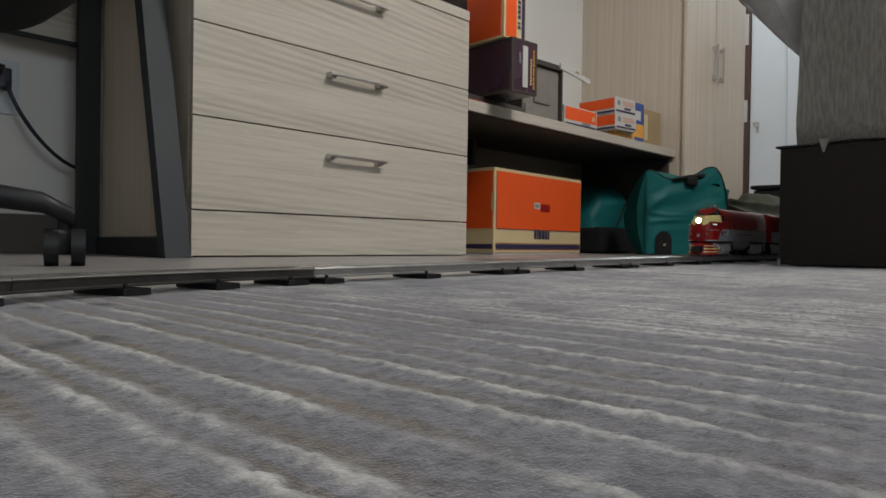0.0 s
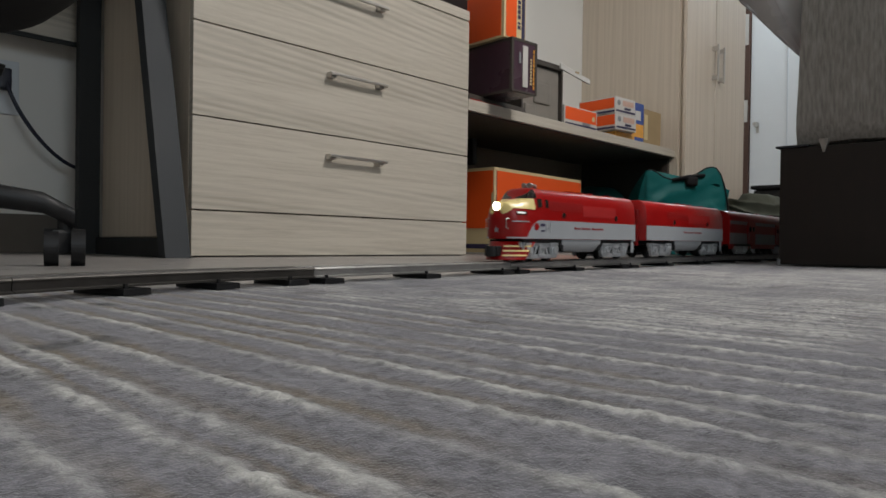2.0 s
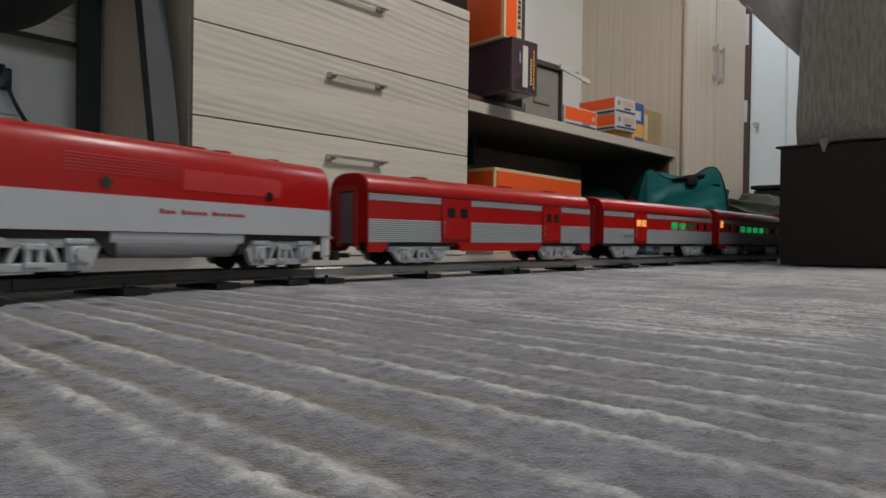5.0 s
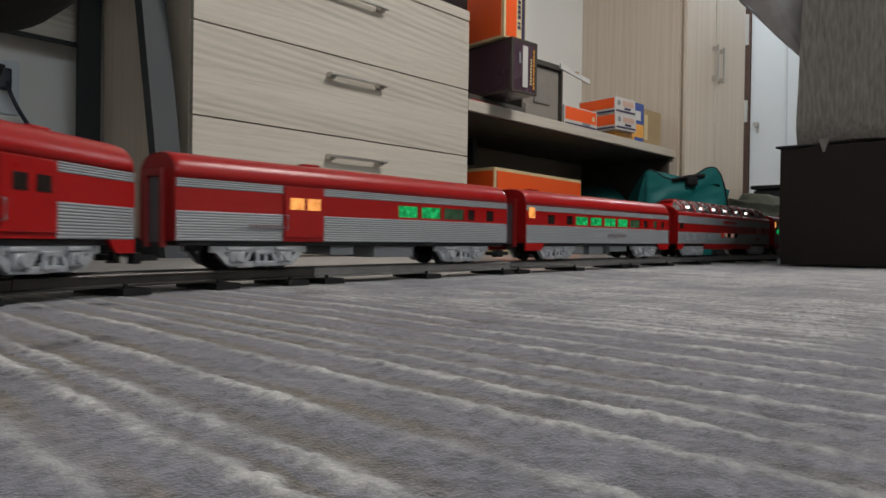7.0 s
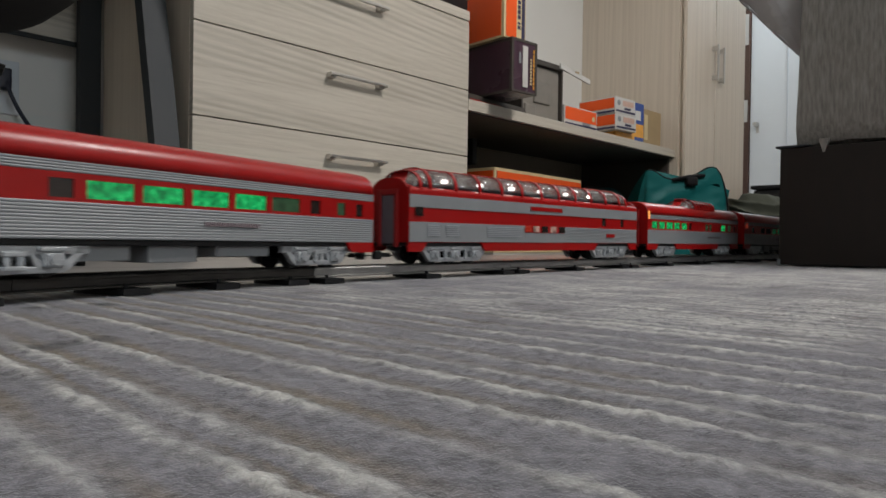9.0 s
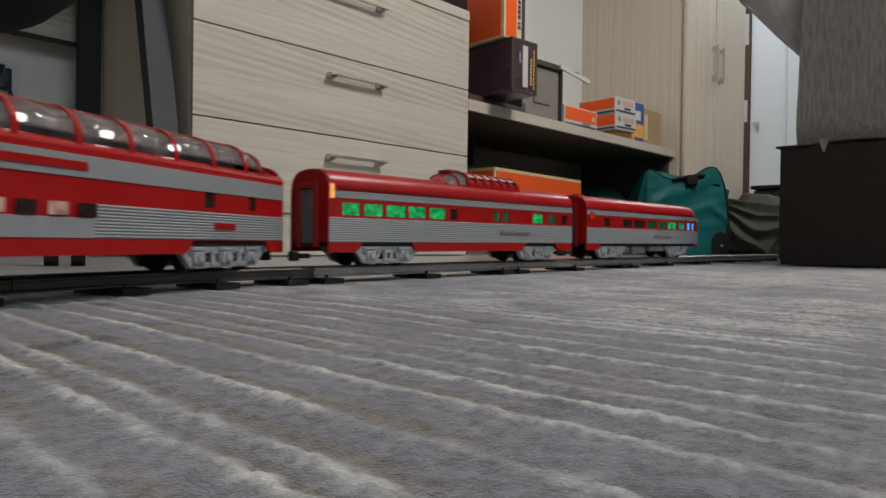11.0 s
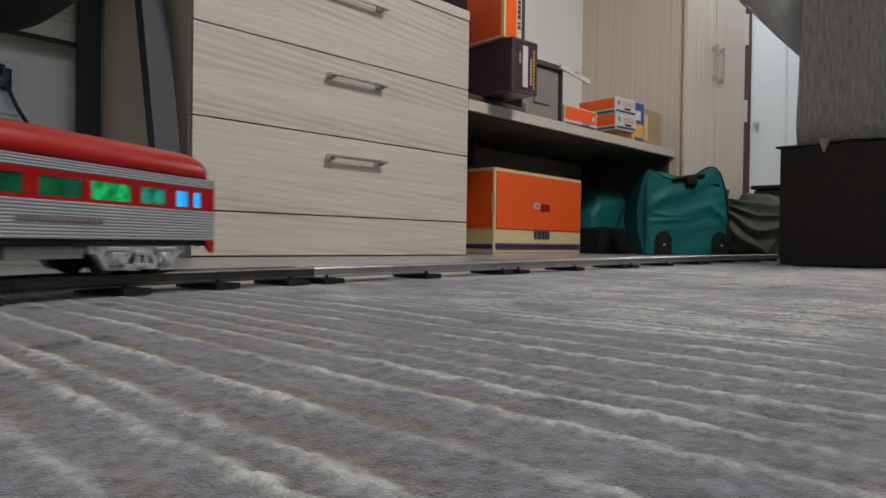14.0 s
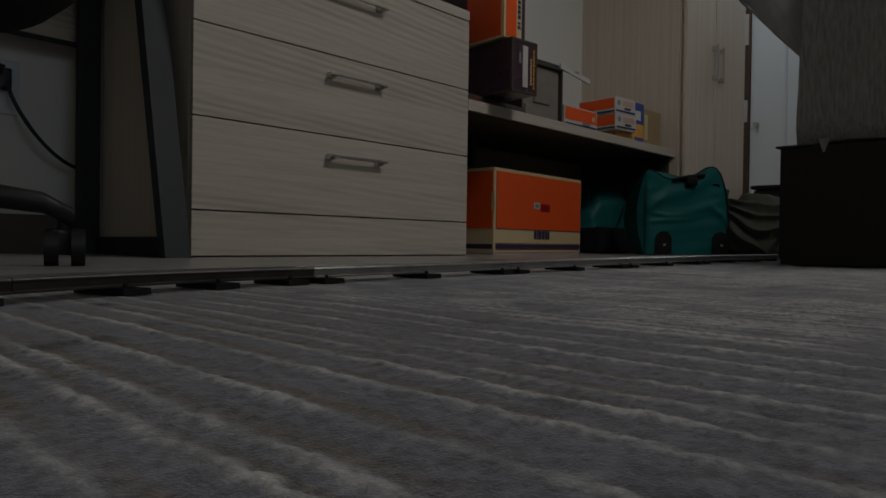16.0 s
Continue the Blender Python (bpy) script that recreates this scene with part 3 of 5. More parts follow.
def small_carton(name, m, label, w, d, h):
    c = thing(name, m, label, "box", "small train cartons")
    part("body", boxes((0, w, 0, d, 0, h), bev=0.0015), WHITECARD, c)
    part("colour_panel", boxes((-0.0012, 0.0005, 0.006, d - 0.006, h * 0.30, h * 0.93)), ORANGE, c)
    part("dark_band", boxes((-0.0012, 0.0005, 0.004, d - 0.004, h * 0.06, h * 0.18)), NAVY, c)
    part("dark_band", boxes((0.006, w - 0.004, -0.0012, 0.0005, h * 0.10, h * 0.22)), NAVY, c)
    part("seal", rod(bmesh.new(), (w * 0.17, 0.0003, h * 0.66), (w * 0.17, -0.0012, h * 0.66), h * 0.17, 14), SILVER, c)
    part("print_panel", boxes((w * 0.36, w * 0.9, -0.0012, 0.0005, h * 0.5, h * 0.84)), PALEPRINT, c)
    part("print_mark", boxes((w * 0.45, w * 0.75, -0.0014, 0.0005, h * 0.28, h * 0.42)), NAVY, c)
    return c


flat = thing("flat_yellow_carton", pose(2.86, 1.625, 0.562, 0, 0, -4), "flat yellow printed carton under the stack", "box", "small train cartons")
part("body", boxes((0.04, 0.2, 0, 0.18, 0, 0.026), bev=0.0015), YELLOWCARD, flat)
small_carton("small_carton", pose(2.855, 1.60, 0.5895, 0, 0, -6), "small white and orange train carton stacked on another", 0.165, 0.21, 0.0745)
small_carton("small_carton", pose(2.853, 1.602, 0.6655, 0, 0, -5), "small white and orange train carton on top of the stack", 0.165, 0.21, 0.0765)
front = thing("orange_carton", pose(2.50, 1.65, 0.562, 0, 0, -2), "low orange and white train carton lying on the shelf", "box", "small train cartons")
part("body", boxes((0, 0.255, 0, 0.16, 0, 0.092), bev=0.0015), WHITECARD, front)
part("colour_panel", boxes((0.008, 0.247, -0.0012, 0.0005, 0.032, 0.087)), ORANGE, front)
part("dark_band", boxes((0.008, 0.247, -0.0012, 0.0005, 0.008, 0.019)), NAVY, front)
part("print_panel", boxes((0.14, 0.20, -0.0014, 0.0005, 0.02, 0.031)), SILVER, front)
part("seal", rod(bmesh.new(), (0.225, 0.0003, 0.055), (0.225, -0.002, 0.055), 0.012, 14), CREAM, front)
slip = thing("dark_insert", pose(2.53, 1.74, 0.655, 0, -6, 6), "thin dark card insert lying on the low carton", "card")
part("sheet", boxes((0, 0.15, 0, 0.05, 0, 0.006), bev=0.001), BLACKPL, slip)
blue = thing("blue_carton", pose(3.055, 1.625, 0.562, 0, 0, -4), "small blue and yellow printed carton", "box", "small train cartons")
part("body", boxes((0, 0.11, 0, 0.2, 0, 0.19), bev=0.0015), BLUECARD, blue)
part("picture", boxes((0.004, 0.106, -0.0012, 0.0005, 0.012, 0.085)), YELLOWCARD, blue)
part("band", boxes((0.004, 0.106, -0.0014, 0.0005, 0.004, 0.02)), BLUECARD, blue)
part("print_mark", boxes((0.03, 0.08, -0.0014, 0.0005, 0.105, 0.15)), WHITECARD, blue)
brown = thing("brown_carton", pose(3.20, 1.66, 0.562, 0, 0, -2), "plain brown cardboard box with open top flap", "box")
part("body", boxes((0, 0.225, 0, 0.22, 0, 0.188), bev=0.002), BROWNCARD, brown)
part("flap", boxes((0.0, 0.05, 0.02, 0.2, 0.186, 0.19), bev=0.001), BROWNCARD, brown)
part("tape", boxes((0.05, 0.085, -0.001, 0.0005, 0.03, 0.16)), CREAM, brown)


# ---- soft things ----
def soft_lump(fn, nu, nv):
    """A closed skin from fn(u, v), u round it, v along it."""
    bm = bmesh.new()
    rows = [[Vector(fn(2 * math.pi * i / nu, j / nv)) for i in range(nu)] for j in range(nv + 1)]
    vs = grid(bm, rows, close=True)
    for row in (vs[0], vs[-1]):
        c = bm.verts.new(sum((v.co for v in row), Vector()) / len(row))
        for i in range(nu):
            bm.faces.new((row[i], row[(i + 1) % nu], c))
    bmesh.ops.recalc_face_normals(bm, faces=bm.faces)
    return bm


def power(c, n):
    return math.copysign(abs(c) ** (2.0 / n), c)


def bag_skin(u, v, L, D, top, seed, crease=0.012):
    x = -L / 2 + L * v
    e = 1 - (abs(2 * v - 1) ** 7) * 0.10
    h = top(v)
    y = D / 2 * e * power(math.cos(u), 3.2)
    z = h / 2 + h / 2 * e * power(math.sin(u), 3.4)
    p = Vector((x * (1 + 0.03 * math.sin(u * 1.0)), y, z))
    n = noise.noise(p * 4.5 + Vector((seed, 0, 0))) * crease + noise.noise(Vector((p.x * 7, p.y * 9, p.z * 17)) + Vector((0, seed, 0))) * crease * 0.6
    d = Vector((0, math.cos(u), math.sin(u) * 0.7))
    return p + d * n * (0.2 if p.z < 0.03 else 1)


BAG_TOP = ((-0.02, 0.385), (0.01, 0.398), (0.035, 0.395), (0.085, 0.362), (0.148, 0.347), (0.20, 0.358), (0.25, 0.385), (0.29, 0.411), (0.325, 0.417), (0.345, 0.408), (0.365, 0.375), (0.385, 0.315), (0.45, 0.30))


def bag_top(x):
    """Two peaks, a slack sag between them and a rounded end."""
    for (a, p), (b, q) in zip(BAG_TOP, BAG_TOP[1:]):
        if x <= b:
            w = max(0.0, (x - a) / (b - a))
            return p + (q - p) * w
    return BAG_TOP[-1][1]


def bag_depth(w):
    """The gusset: wide in the middle, drawn in at the foot and closed along the top."""
    return 0.012 + 0.245 * math.sin(math.pi * (0.14 + 0.86 * w)) ** 0.8


def duffel(u, v):
    w = min(1.0, v * 1.0001)
    d = bag_depth(w)
    c, q = math.cos(u), math.sin(u)
    long = 0.2045
    x = 0.2045 - long * power(c, 9.0)
    y = d / 2 - d / 2 * power(q, 9.0)
    top = (bag_top(x - 0.008) + bag_top(x) + bag_top(x + 0.008)) / 3
    z = top * w
    # the gusset bellies outward and the panels hang in slack folds
    if q < 0.2 and c > 0.6:
        x -= 0.030 * math.sin(math.pi * w) * (1 - q * q)
    slack = math.sin(math.pi * min(1.0, max(0.0, w))) ** 0.5
    f = noise.noise(Vector((x * 9 + z * 6, 3.1, z * 9 - x * 5))) * 0.008 + noise.noise(Vector((x * 19 - z * 15, 7.7, z * 26))) * 0.0035
    f += 0.010 * math.exp(-((z - 0.162 - 0.10 * (x - 0.1)) / 0.011) ** 2) * max(0.0, 1 - abs(x - 0.11) / 0.13)
    f += 0.008 * math.exp(-((z - 0.185 + 0.14 * (x - 0.1)) / 0.009) ** 2) * max(0.0, 1 - abs(x - 0.10) / 0.10)
    f += 0.012 * math.exp(-((z - 0.335 + 0.75 * abs(x - 0.17)) / 0.022) ** 2)
    return Vector((x, y - math.copysign(1, q) * f * slack * min(1.0, abs(q) * 3), z))


bag = thing("duffel_bag", pose(2.971, 1.50, 0.004, 0, 0, -42), "large teal nylon duffel bag with wheels, standing on the floor", "bag")
part("body", soft_lump(duffel, 160, 70), TEAL, bag, smooth=True)
for x in (0.085, 0.362):
    bm = prism(bmesh.new(), [(x - 0.039, 0.0)] + [(x - 0.039 * math.cos(a), 0.066 + 0.044 * math.sin(a)) for a in [math.pi * k / 12 for k in range(13)]]
               + [(x + 0.039, 0.0)], "y", -0.010, 0.06)
    g = part("wheel_guard", bm, BLACKPL, bag, "black moulded wheel housing")
    part("wheel", rod(bmesh.new(), (x, -0.018, 0.034), (x, 0.0, 0.034), 0.031, 20), BLACKPL, g)
    part("hub", rod(bmesh.new(), (x, -0.022, 0.046), (x, -0.016, 0.046), 0.006, 12), BROWNCARD, g)
seam = [(x, 0.002, bag_top(x) + 0.001) for x in [0.005 + 0.012 * k for k in range(29)]]
seam += [(0.362, 0.0, 0.382), (0.378, 0.0, 0.338), (0.393, -0.002, 0.27), (0.404, -0.004, 0.16), (0.407, -0.004, 0.03)]
part("piping", tube(bmesh.new(), seam, 0.0038, 6), BLACKCLOTH, bag, "dark corded piping")
part("carry_strap", tube(bmesh.new(), [(0.125 + 0.022 * k, -0.006 - 0.010 * math.sin(k * 0.45), 0.352 + 0.0035 * k + 0.004 * math.sin(k * 0.45)) for k in range(8)], 0.008, 8), BLACKCLOTH, bag, "black webbing carry strap")
part("grip", boxes((0.185, 0.240, -0.030, 0.008, 0.325, 0.368), bev=0.010), BLACKCLOTH, bag, "black padded handle wrap", smooth=True)

bag2 = thing("soft_bag", pose(3.27, 1.95, 0.004, 0, 0, 4), "smaller slumped teal nylon bag under the shelf", "bag")
part("body", soft_lump(lambda u, v: bag_skin(u, v, 0.40, 0.24, lambda w: 0.335 - 0.035 * math.cos(w * 5) - 0.5 * max(0, 0.16 - w), 9.0, 0.024), 60, 50), TEAL, bag2, smooth=True)
part("zip", tube(bmesh.new(), [(-0.05 + 0.2 * k / 10, -0.15 - 0.005 * math.sin(k), 0.14 + 0.21 * k / 10) for k in range(11)], 0.005, 6), BLACKPL, bag2)
part("base_panel", boxes((-0.205, 0.205, -0.142, 0.0, 0.0, 0.135), bev=0.02), BLACKCLOTH, bag2)


def heap(u, v):
    """A slack drawstring pouch: its folds run out from the gathered neck."""
    a = math.pi * v
    r = 0.25 * math.sin(a) ** 0.62 + 0.002
    p = Vector((1.08 * r * math.cos(u), 0.72 * r * math.sin(u), 0.142 - 0.150 * math.cos(a)))
    ax, az = p.x + 0.34, p.z - 0.30
    turn = math.atan2(az, ax) * 13.0 + 3.6 * noise.noise(p * 4.5) + p.y * 5
    ridge = 1 - abs(math.sin(turn)) ** 0.7
    reach = min(1.0, math.hypot(ax, az) / 0.10)
    f = (0.052 * ridge * reach - 0.020) * math.sin(a) ** 0.5 + 0.022 * noise.noise(p * 8 + Vector((4, 1, 2))) + 0.008 * noise.noise(p * 24)
    if 0.02 < v < 0.98:
        p += Vector((p.x, p.y, (p.z - 0.12) * 1.1)).normalized() * f
    p.z = max(0.0, p.z * (1.08 - 0.55 * max(0, p.x)))
    return p


heap_ob = thing("crumpled_cloth", pose(3.85, 1.27, 0.0, 0, 0, -30), "crumpled olive green cloth heaped on the floor beside the bag", "cloth")
part("folds", soft_lump(heap, 150, 110), OLIVE, heap_ob, smooth=True)
case = thing("black_case", pose(4.57, 1.36, 0, 0, 0, 3), "low black soft case standing behind the crumpled cloth", "case")
part("shell", boxes((-0.2, 0.55, -0.2, 0.15, 0.0, 0.40), bev=0.03), BLACKCLOTH, case, smooth=True)
part("flap", boxes((-0.21, 0.56, -0.21, 0.16, 0.40, 0.425), bev=0.01), BLACKCLOTH, case)

# ---- the bed ----
bed = thing("bed", pose(1.452, 0.446, 0), "upholstered taupe bed on a dark laminate base", "bed")
bm = boxes((0.0, 0.022, -0.9, 0.0, 0.011, 0.243), bev=0.002)
part("front_board", bm, DARKBOARD, bed, "dark brown laminate base board")
part("side_board", boxes((0.022, 1.9, -0.022, 0.0, 0.02, 0.243), (0.022, 1.9, -0.9, -0.878, 0.02, 0.243), bev=0.002), DARKBOARD, bed)
part("corner_plate", boxes((-0.004, 0.09, -0.052, 0.008, 0.2435, 0.2475), bev=0.001), GREYSTEEL, bed, "thin grey plastic corner plate")
part("corner_foot", boxes((-0.002, 0.004, -0.004, 0.002, 0.0085, 0.022), bev=0.0008), SILVER, bed)
bm = bmesh.new()
rows = []
for j in range(31):
    z = 0.247 + 0.50 * j / 30
    row = []
    for k in range(41):
        y = -0.028 - 0.85 * k / 40
        bulge = 0.018 * math.sin(math.pi * min(1, max(0, (z - 0.247) / 0.50))) + 0.006 * noise.noise(Vector((0, y * 6, z * 8)))
        low = 0.012 * math.exp(-((z - 0.247) / 0.02) ** 2)
        row.append((0.018 - bulge + low, y + (0.006 * math.sin(z * 9) if k < 2 else 0), z + 0.008 * math.sin(k * 0.35) * (1 - j / 30)))
    rows.append(row)
vs = grid(bm, rows)
back = [[bm.verts.new((1.9, y, z)) for y in (-0.028, -0.878)] for z in (0.247, 0.747)]
box(bm, 0.045, 1.88, -0.876, -0.034, 0.25, 0.745, bev=0.01)
bmesh.ops.delete(bm, geom=[v for v in bm.verts if not v.link_faces], context="VERTS")
part("upholstered_base", bm, UPHOL, bed, "taupe woven fabric over the bed base", smooth=True)
bm = bmesh.new()
prism(bm, [(0.0, 0.0), (0.018, 0.0), (0.0105, -0.026), (0.0075, -0.026)], "x", -0.006, 0.002)
bmesh.ops.translate(bm, verts=bm.verts, vec=(0.002, -0.088, 0.256))
part("fabric_tab", bm, UPHOL, bed, "little pointed tab of fabric hanging from the seam")


QUILT_EDGE = [(-0.036, 0.415), (0.02, 0.478), (0.10, 0.575), (0.20, 0.70), (0.235, 0.80), (0.20, 0.90), (0.05, 0.93), (-0.036, 0.90)]


def quilt(u, v):
    """Bedding slumped over the side, hanging lower towards the bed."""
    n = len(QUILT_EDGE)
    w = u / (2 * math.pi) * n
    a, b = QUILT_EDGE[int(w) % n], QUILT_EDGE[(int(w) + 1) % n]
    k = w - int(w)
    y, z = a[0] + (b[0] - a[0]) * k, a[1] + (b[1] - a[1]) * k
    x = 0.025 + 1.6 * v
    p = Vector((x, y, z))
    d = Vector((-0.2, y - 0.09, z - 0.72)).normalized() if 0.0 < v < 1.0 else Vector((-1, 0, 0))
    f = noise.noise(Vector((x * 7, y * 12 + z * 9, z * 6 - y * 10))) * 0.012 + noise.noise(Vector((x * 23, y * 25, z * 30))) * 0.005
    return p + d * f


quilt_ob = thing("quilt", pose(1.452, 0.446, 0.0), "grey satin quilt slumped over the side of the bed", "quilt")
part("cover", soft_lump(quilt, 96, 60), PLASTICWRAP, quilt_ob, smooth=True)
bm = bmesh.new()
rows = []
for k in range(13):
    w = k / 12
    rows.append([(0.014 - 0.004 * math.sin(k * 1.7), -0.03 + 0.245 * w + e * 0.022, 0.425 + 0.285 * w + 0.03 * e + 0.004 * math.sin(k * 2.1)) for e in (0, 0.5, 1.0)])
grid(bm, rows)
bmesh.ops.solidify(bm, geom=bm.faces[:], thickness=0.006)
part("hem", bm, PLASTICWRAP, quilt_ob, smooth=True)

# ---- desk at the left of the drawer unit ----
desk = thing("desk", pose(0, 0, 0), "pale laminate desk on a dark grey metal trestle frame", "desk")
part("desktop", boxes((-1.0, 0.788, 1.50, 2.195, 0.838, 0.872), bev=0.0015), OAK_H, desk)
part("modesty_panel", boxes((-1.0, 0.69, 2.12, 2.138, 0.60, 0.836), bev=0.001), OAK_H, desk)
# added dark strip standing in for the shaded lower edge of the panel
part("rail", boxes((-1.0, 0.69, 2.112, 2.119, 0.592, 0.606), bev=0.002), DARKSTEEL, desk)
for x in (0.714, -0.95):
    fr = part("leg", prism(bmesh.new(), [(1.552, 0.0), (1.587, 0.0), (1.787, 0.836), (1.745, 0.836)], "x", x - 0.012, x + 0.050), GREYSTEEL, desk,
              "slanting dark grey metal leg")
    part("rear_leg", boxes((x - 0.042, x + 0.014, 2.03, 2.062, 0.0, 0.836), bev=0.002), DARKSTEEL, desk)
    part("foot_rail", boxes((x + 0.003, x + 0.047, 1.583, 2.03, 0.0, 0.047), bev=0.002), DARKSTEEL, desk)
    part("side_panel", prism(bmesh.new(), [(1.605, 0.05), (2.028, 0.05), (2.028, 0.834), (1.792, 0.834)], "x", x + 0.02, x + 0.036), OAK_V, desk)

sock = thing("wall_socket", pose(0.522, 2.2, 0.462), "white wall socket plate with a dark plug", "socket")
part("plate", boxes((-0.04, 0.045, -0.010, 0.0, -0.075, 0.075), bev=0.003), SOCKET, sock)
part("recess", rod(bmesh.new(), (0.0, -0.0085, 0.02), (0.0, -0.0125, 0.02), 0.022, 18), WHITECARD, sock)
plug = thing("power_cable", pose(0.522, 2.2, 0.462), "dark blue power plug with a cable hanging to the desk leg", "cable")
part("plug", boxes((-0.012, 0.018, -0.050, -0.0125, -0.012, 0.046), bev=0.006), CABLE, plug)
pts = []
for k in range(21):
    w = k / 20
    pts.append((0.005 + 0.192 * w ** 1.35, -0.045 - 0.03 * math.sin(w * 3), 0.01 - 0.225 * (1 - (1 - w) ** 1.7)))
part("cord", tube(bmesh.new(), pts, 0.0055, 8), CABLE, plug)

# ---- office chair ----
chair = thing("office_chair", pose(0.028, 1.262, 0.0), "black office chair on a five-armed base with twin castors", "chair")
part("seat", soft_lump(lambda u, v: (0.012 + 0.345 * power(math.cos(u), 4) * math.sin(math.pi * (0.04 + 0.92 * v)) ** 0.35,
                                     -0.06 + 0.27 * power(math.sin(u), 4) * math.sin(math.pi * (0.04 + 0.92 * v)) ** 0.35, 0.370 + 0.12 * v), 48, 12), BLACKCLOTH, chair, smooth=True)
part("lever", tube(bmesh.new(), [(0.1, -0.1, 0.37), (0.2, 0.05, 0.345), (0.262, 0.04, 0.325), (0.285, 0.035, 0.318)], 0.010, 8), BLACKPL, chair)
part("column", rod(rod(bmesh.new(), (0, 0, 0.10), (0, 0, 0.26), 0.028, 20), (0, 0, 0.26), (0, 0, 0.39), 0.018, 16), BLACKPL, chair)
part("backrest", soft_lump(lambda u, v: (-0.30 + 0.03 * math.cos(u), 0.22 * power(math.sin(u), 3) * math.sin(math.pi * (0.05 + 0.9 * v)) ** 0.4, 0.56 + 0.5 * v), 32, 12), BLACKCLOTH, chair, smooth=True)
part("back_stem", tube(bmesh.new(), [(-0.05, 0, 0.38), (-0.26, 0, 0.39), (-0.33, 0, 0.45), (-0.33, 0, 0.62)], 0.018, 8), BLACKPL, chair)
for k in range(5):
    a = radians(-15 + 72 * k)
    c, s = math.cos(a), math.sin(a)
    bm = bmesh.new()
    rings = []
    for j in range(9):
        w = j / 8
        r = 0.02 + 0.345 * w
        z = 0.138 - 0.045 * w - (0.018 if j == 8 else 0.0)
        hw, hh = 0.026 - 0.010 * w, 0.024 - 0.009 * w
        rings.append([(r * c - hw * q * s, r * s + hw * q * c, z + hh * e) for q, e in
                      ((-1, -1), (-1, 0.5), (-0.6, 1), (0.6, 1), (1, 0.5), (1, -1))])
    vs = grid(bm, rings, close=True)
    bm.faces.new(vs[0])
    bm.faces.new(vs[-1][::-1])
    bmesh.ops.recalc_face_normals(bm, faces=bm.faces)
    part("base_arm", bm, BLACKPL, chair, smooth=True)
    px, py = 0.352 * c, 0.352 * s
    cst = part("castor", rod(boxes((px - 0.022, px + 0.022, py - 0.012, py + 0.022, 0.018, 0.058), bev=0.006), (px, py, 0.05), (px, py, 0.085), 0.011, 12), BLACKPL, chair)
    for q in (-1, 1):
        ax = Vector((0.954, -0.30, 0))
        p = Vector((px, py, 0.0295)) + ax * 0.0185 * q
        bm = rod(bmesh.new(), p - ax * 0.010, p + ax * 0.010, 0.0295, 40)
        bmesh.ops.bevel(bm, geom=[e for e in bm.edges if abs((e.verts[0].co - e.verts[1].co).length) < 0.01], offset=0.002, segments=2, affect="EDGES")
        part("wheel", bm, BLACKPL, cst)


# ---- the toy railway ----
JOINT, HEAD, RADIUS, RAILTOP = Vector((0.405, 0.5785)), radians(1.19), 0.7506, 0.0185


def line_at(s):
    """The middle of the track s metres from the joint (to the right when positive): x, y, rail-top z, heading."""
    if s >= 0:
        p = JOINT + s * Vector((math.cos(HEAD), math.sin(HEAD)))
        return p.x, p.y, RAILTOP + rise(p.x), HEAD
    c = JOINT + RADIUS * Vector((math.sin(HEAD), -math.cos(HEAD)))
    turn = min(-s / RADIUS, math.pi)
    a = HEAD + turn
    p = c + RADIUS * Vector((-math.sin(a), math.cos(a)))
    rest = -s - turn * RADIUS
    p = p - rest * Vector((math.cos(a), math.sin(a)))
    return p.x, p.y, RAILTOP - 0.0, a


def rail_profile(top):
    """Tubular rail: round head on a web with a split foot."""
    head = [(0.0021 * math.cos(a), -0.0021 + 0.0021 * math.sin(a)) for a in [math.pi * (-0.25 + 1.5 * k / 9) for k in range(10)]]
    return [(-0.0042, -top), (0.0042, -top), (0.0042, -top + 0.0012), (0.0011, -top + 0.0022)] + head + [(-0.0011, -top + 0.0022), (-0.0042, -top + 0.0012)]


def rail_bar(s0, s1, off, n):
    bm = bmesh.new()
    prof = rail_profile(0.0104)
    rows = []
    for k in range(n + 1):
        x, y, z, a = line_at(s0 + (s1 - s0) * k / n)
        rows.append([(x - (off + u) * math.sin(a), y + (off + u) * math.cos(a), z + v) for u, v in prof])
    vs = grid(bm, rows, close=True)
    bm.faces.new(vs[0])
    bm.faces.new(vs[-1][::-1])
    bmesh.ops.recalc_face_normals(bm, faces=bm.faces)
    return bm


def tie_mesh():
    bm = bmesh.new()
    prism(bm, [(-0.0125, -0.0165), (0.0125, -0.0165), (0.0120, -0.0114), (-0.0120, -0.0114)], "y", -0.0285, 0.0285)
    for y in (-0.016, 0.0, 0.016):
        box(bm, -0.006, -0.003, y - 0.0055, y - 0.0035, -0.0114, -0.0080)
        box(bm, 0.003, 0.006, y + 0.0035, y + 0.0055, -0.0114, -0.0080)
    me = bpy.data.meshes.new("tie")
    bm.to_mesh(me)
    bm.free()
    me.materials.append(TIE)
    return me


TIE_MESH = tie_mesh()


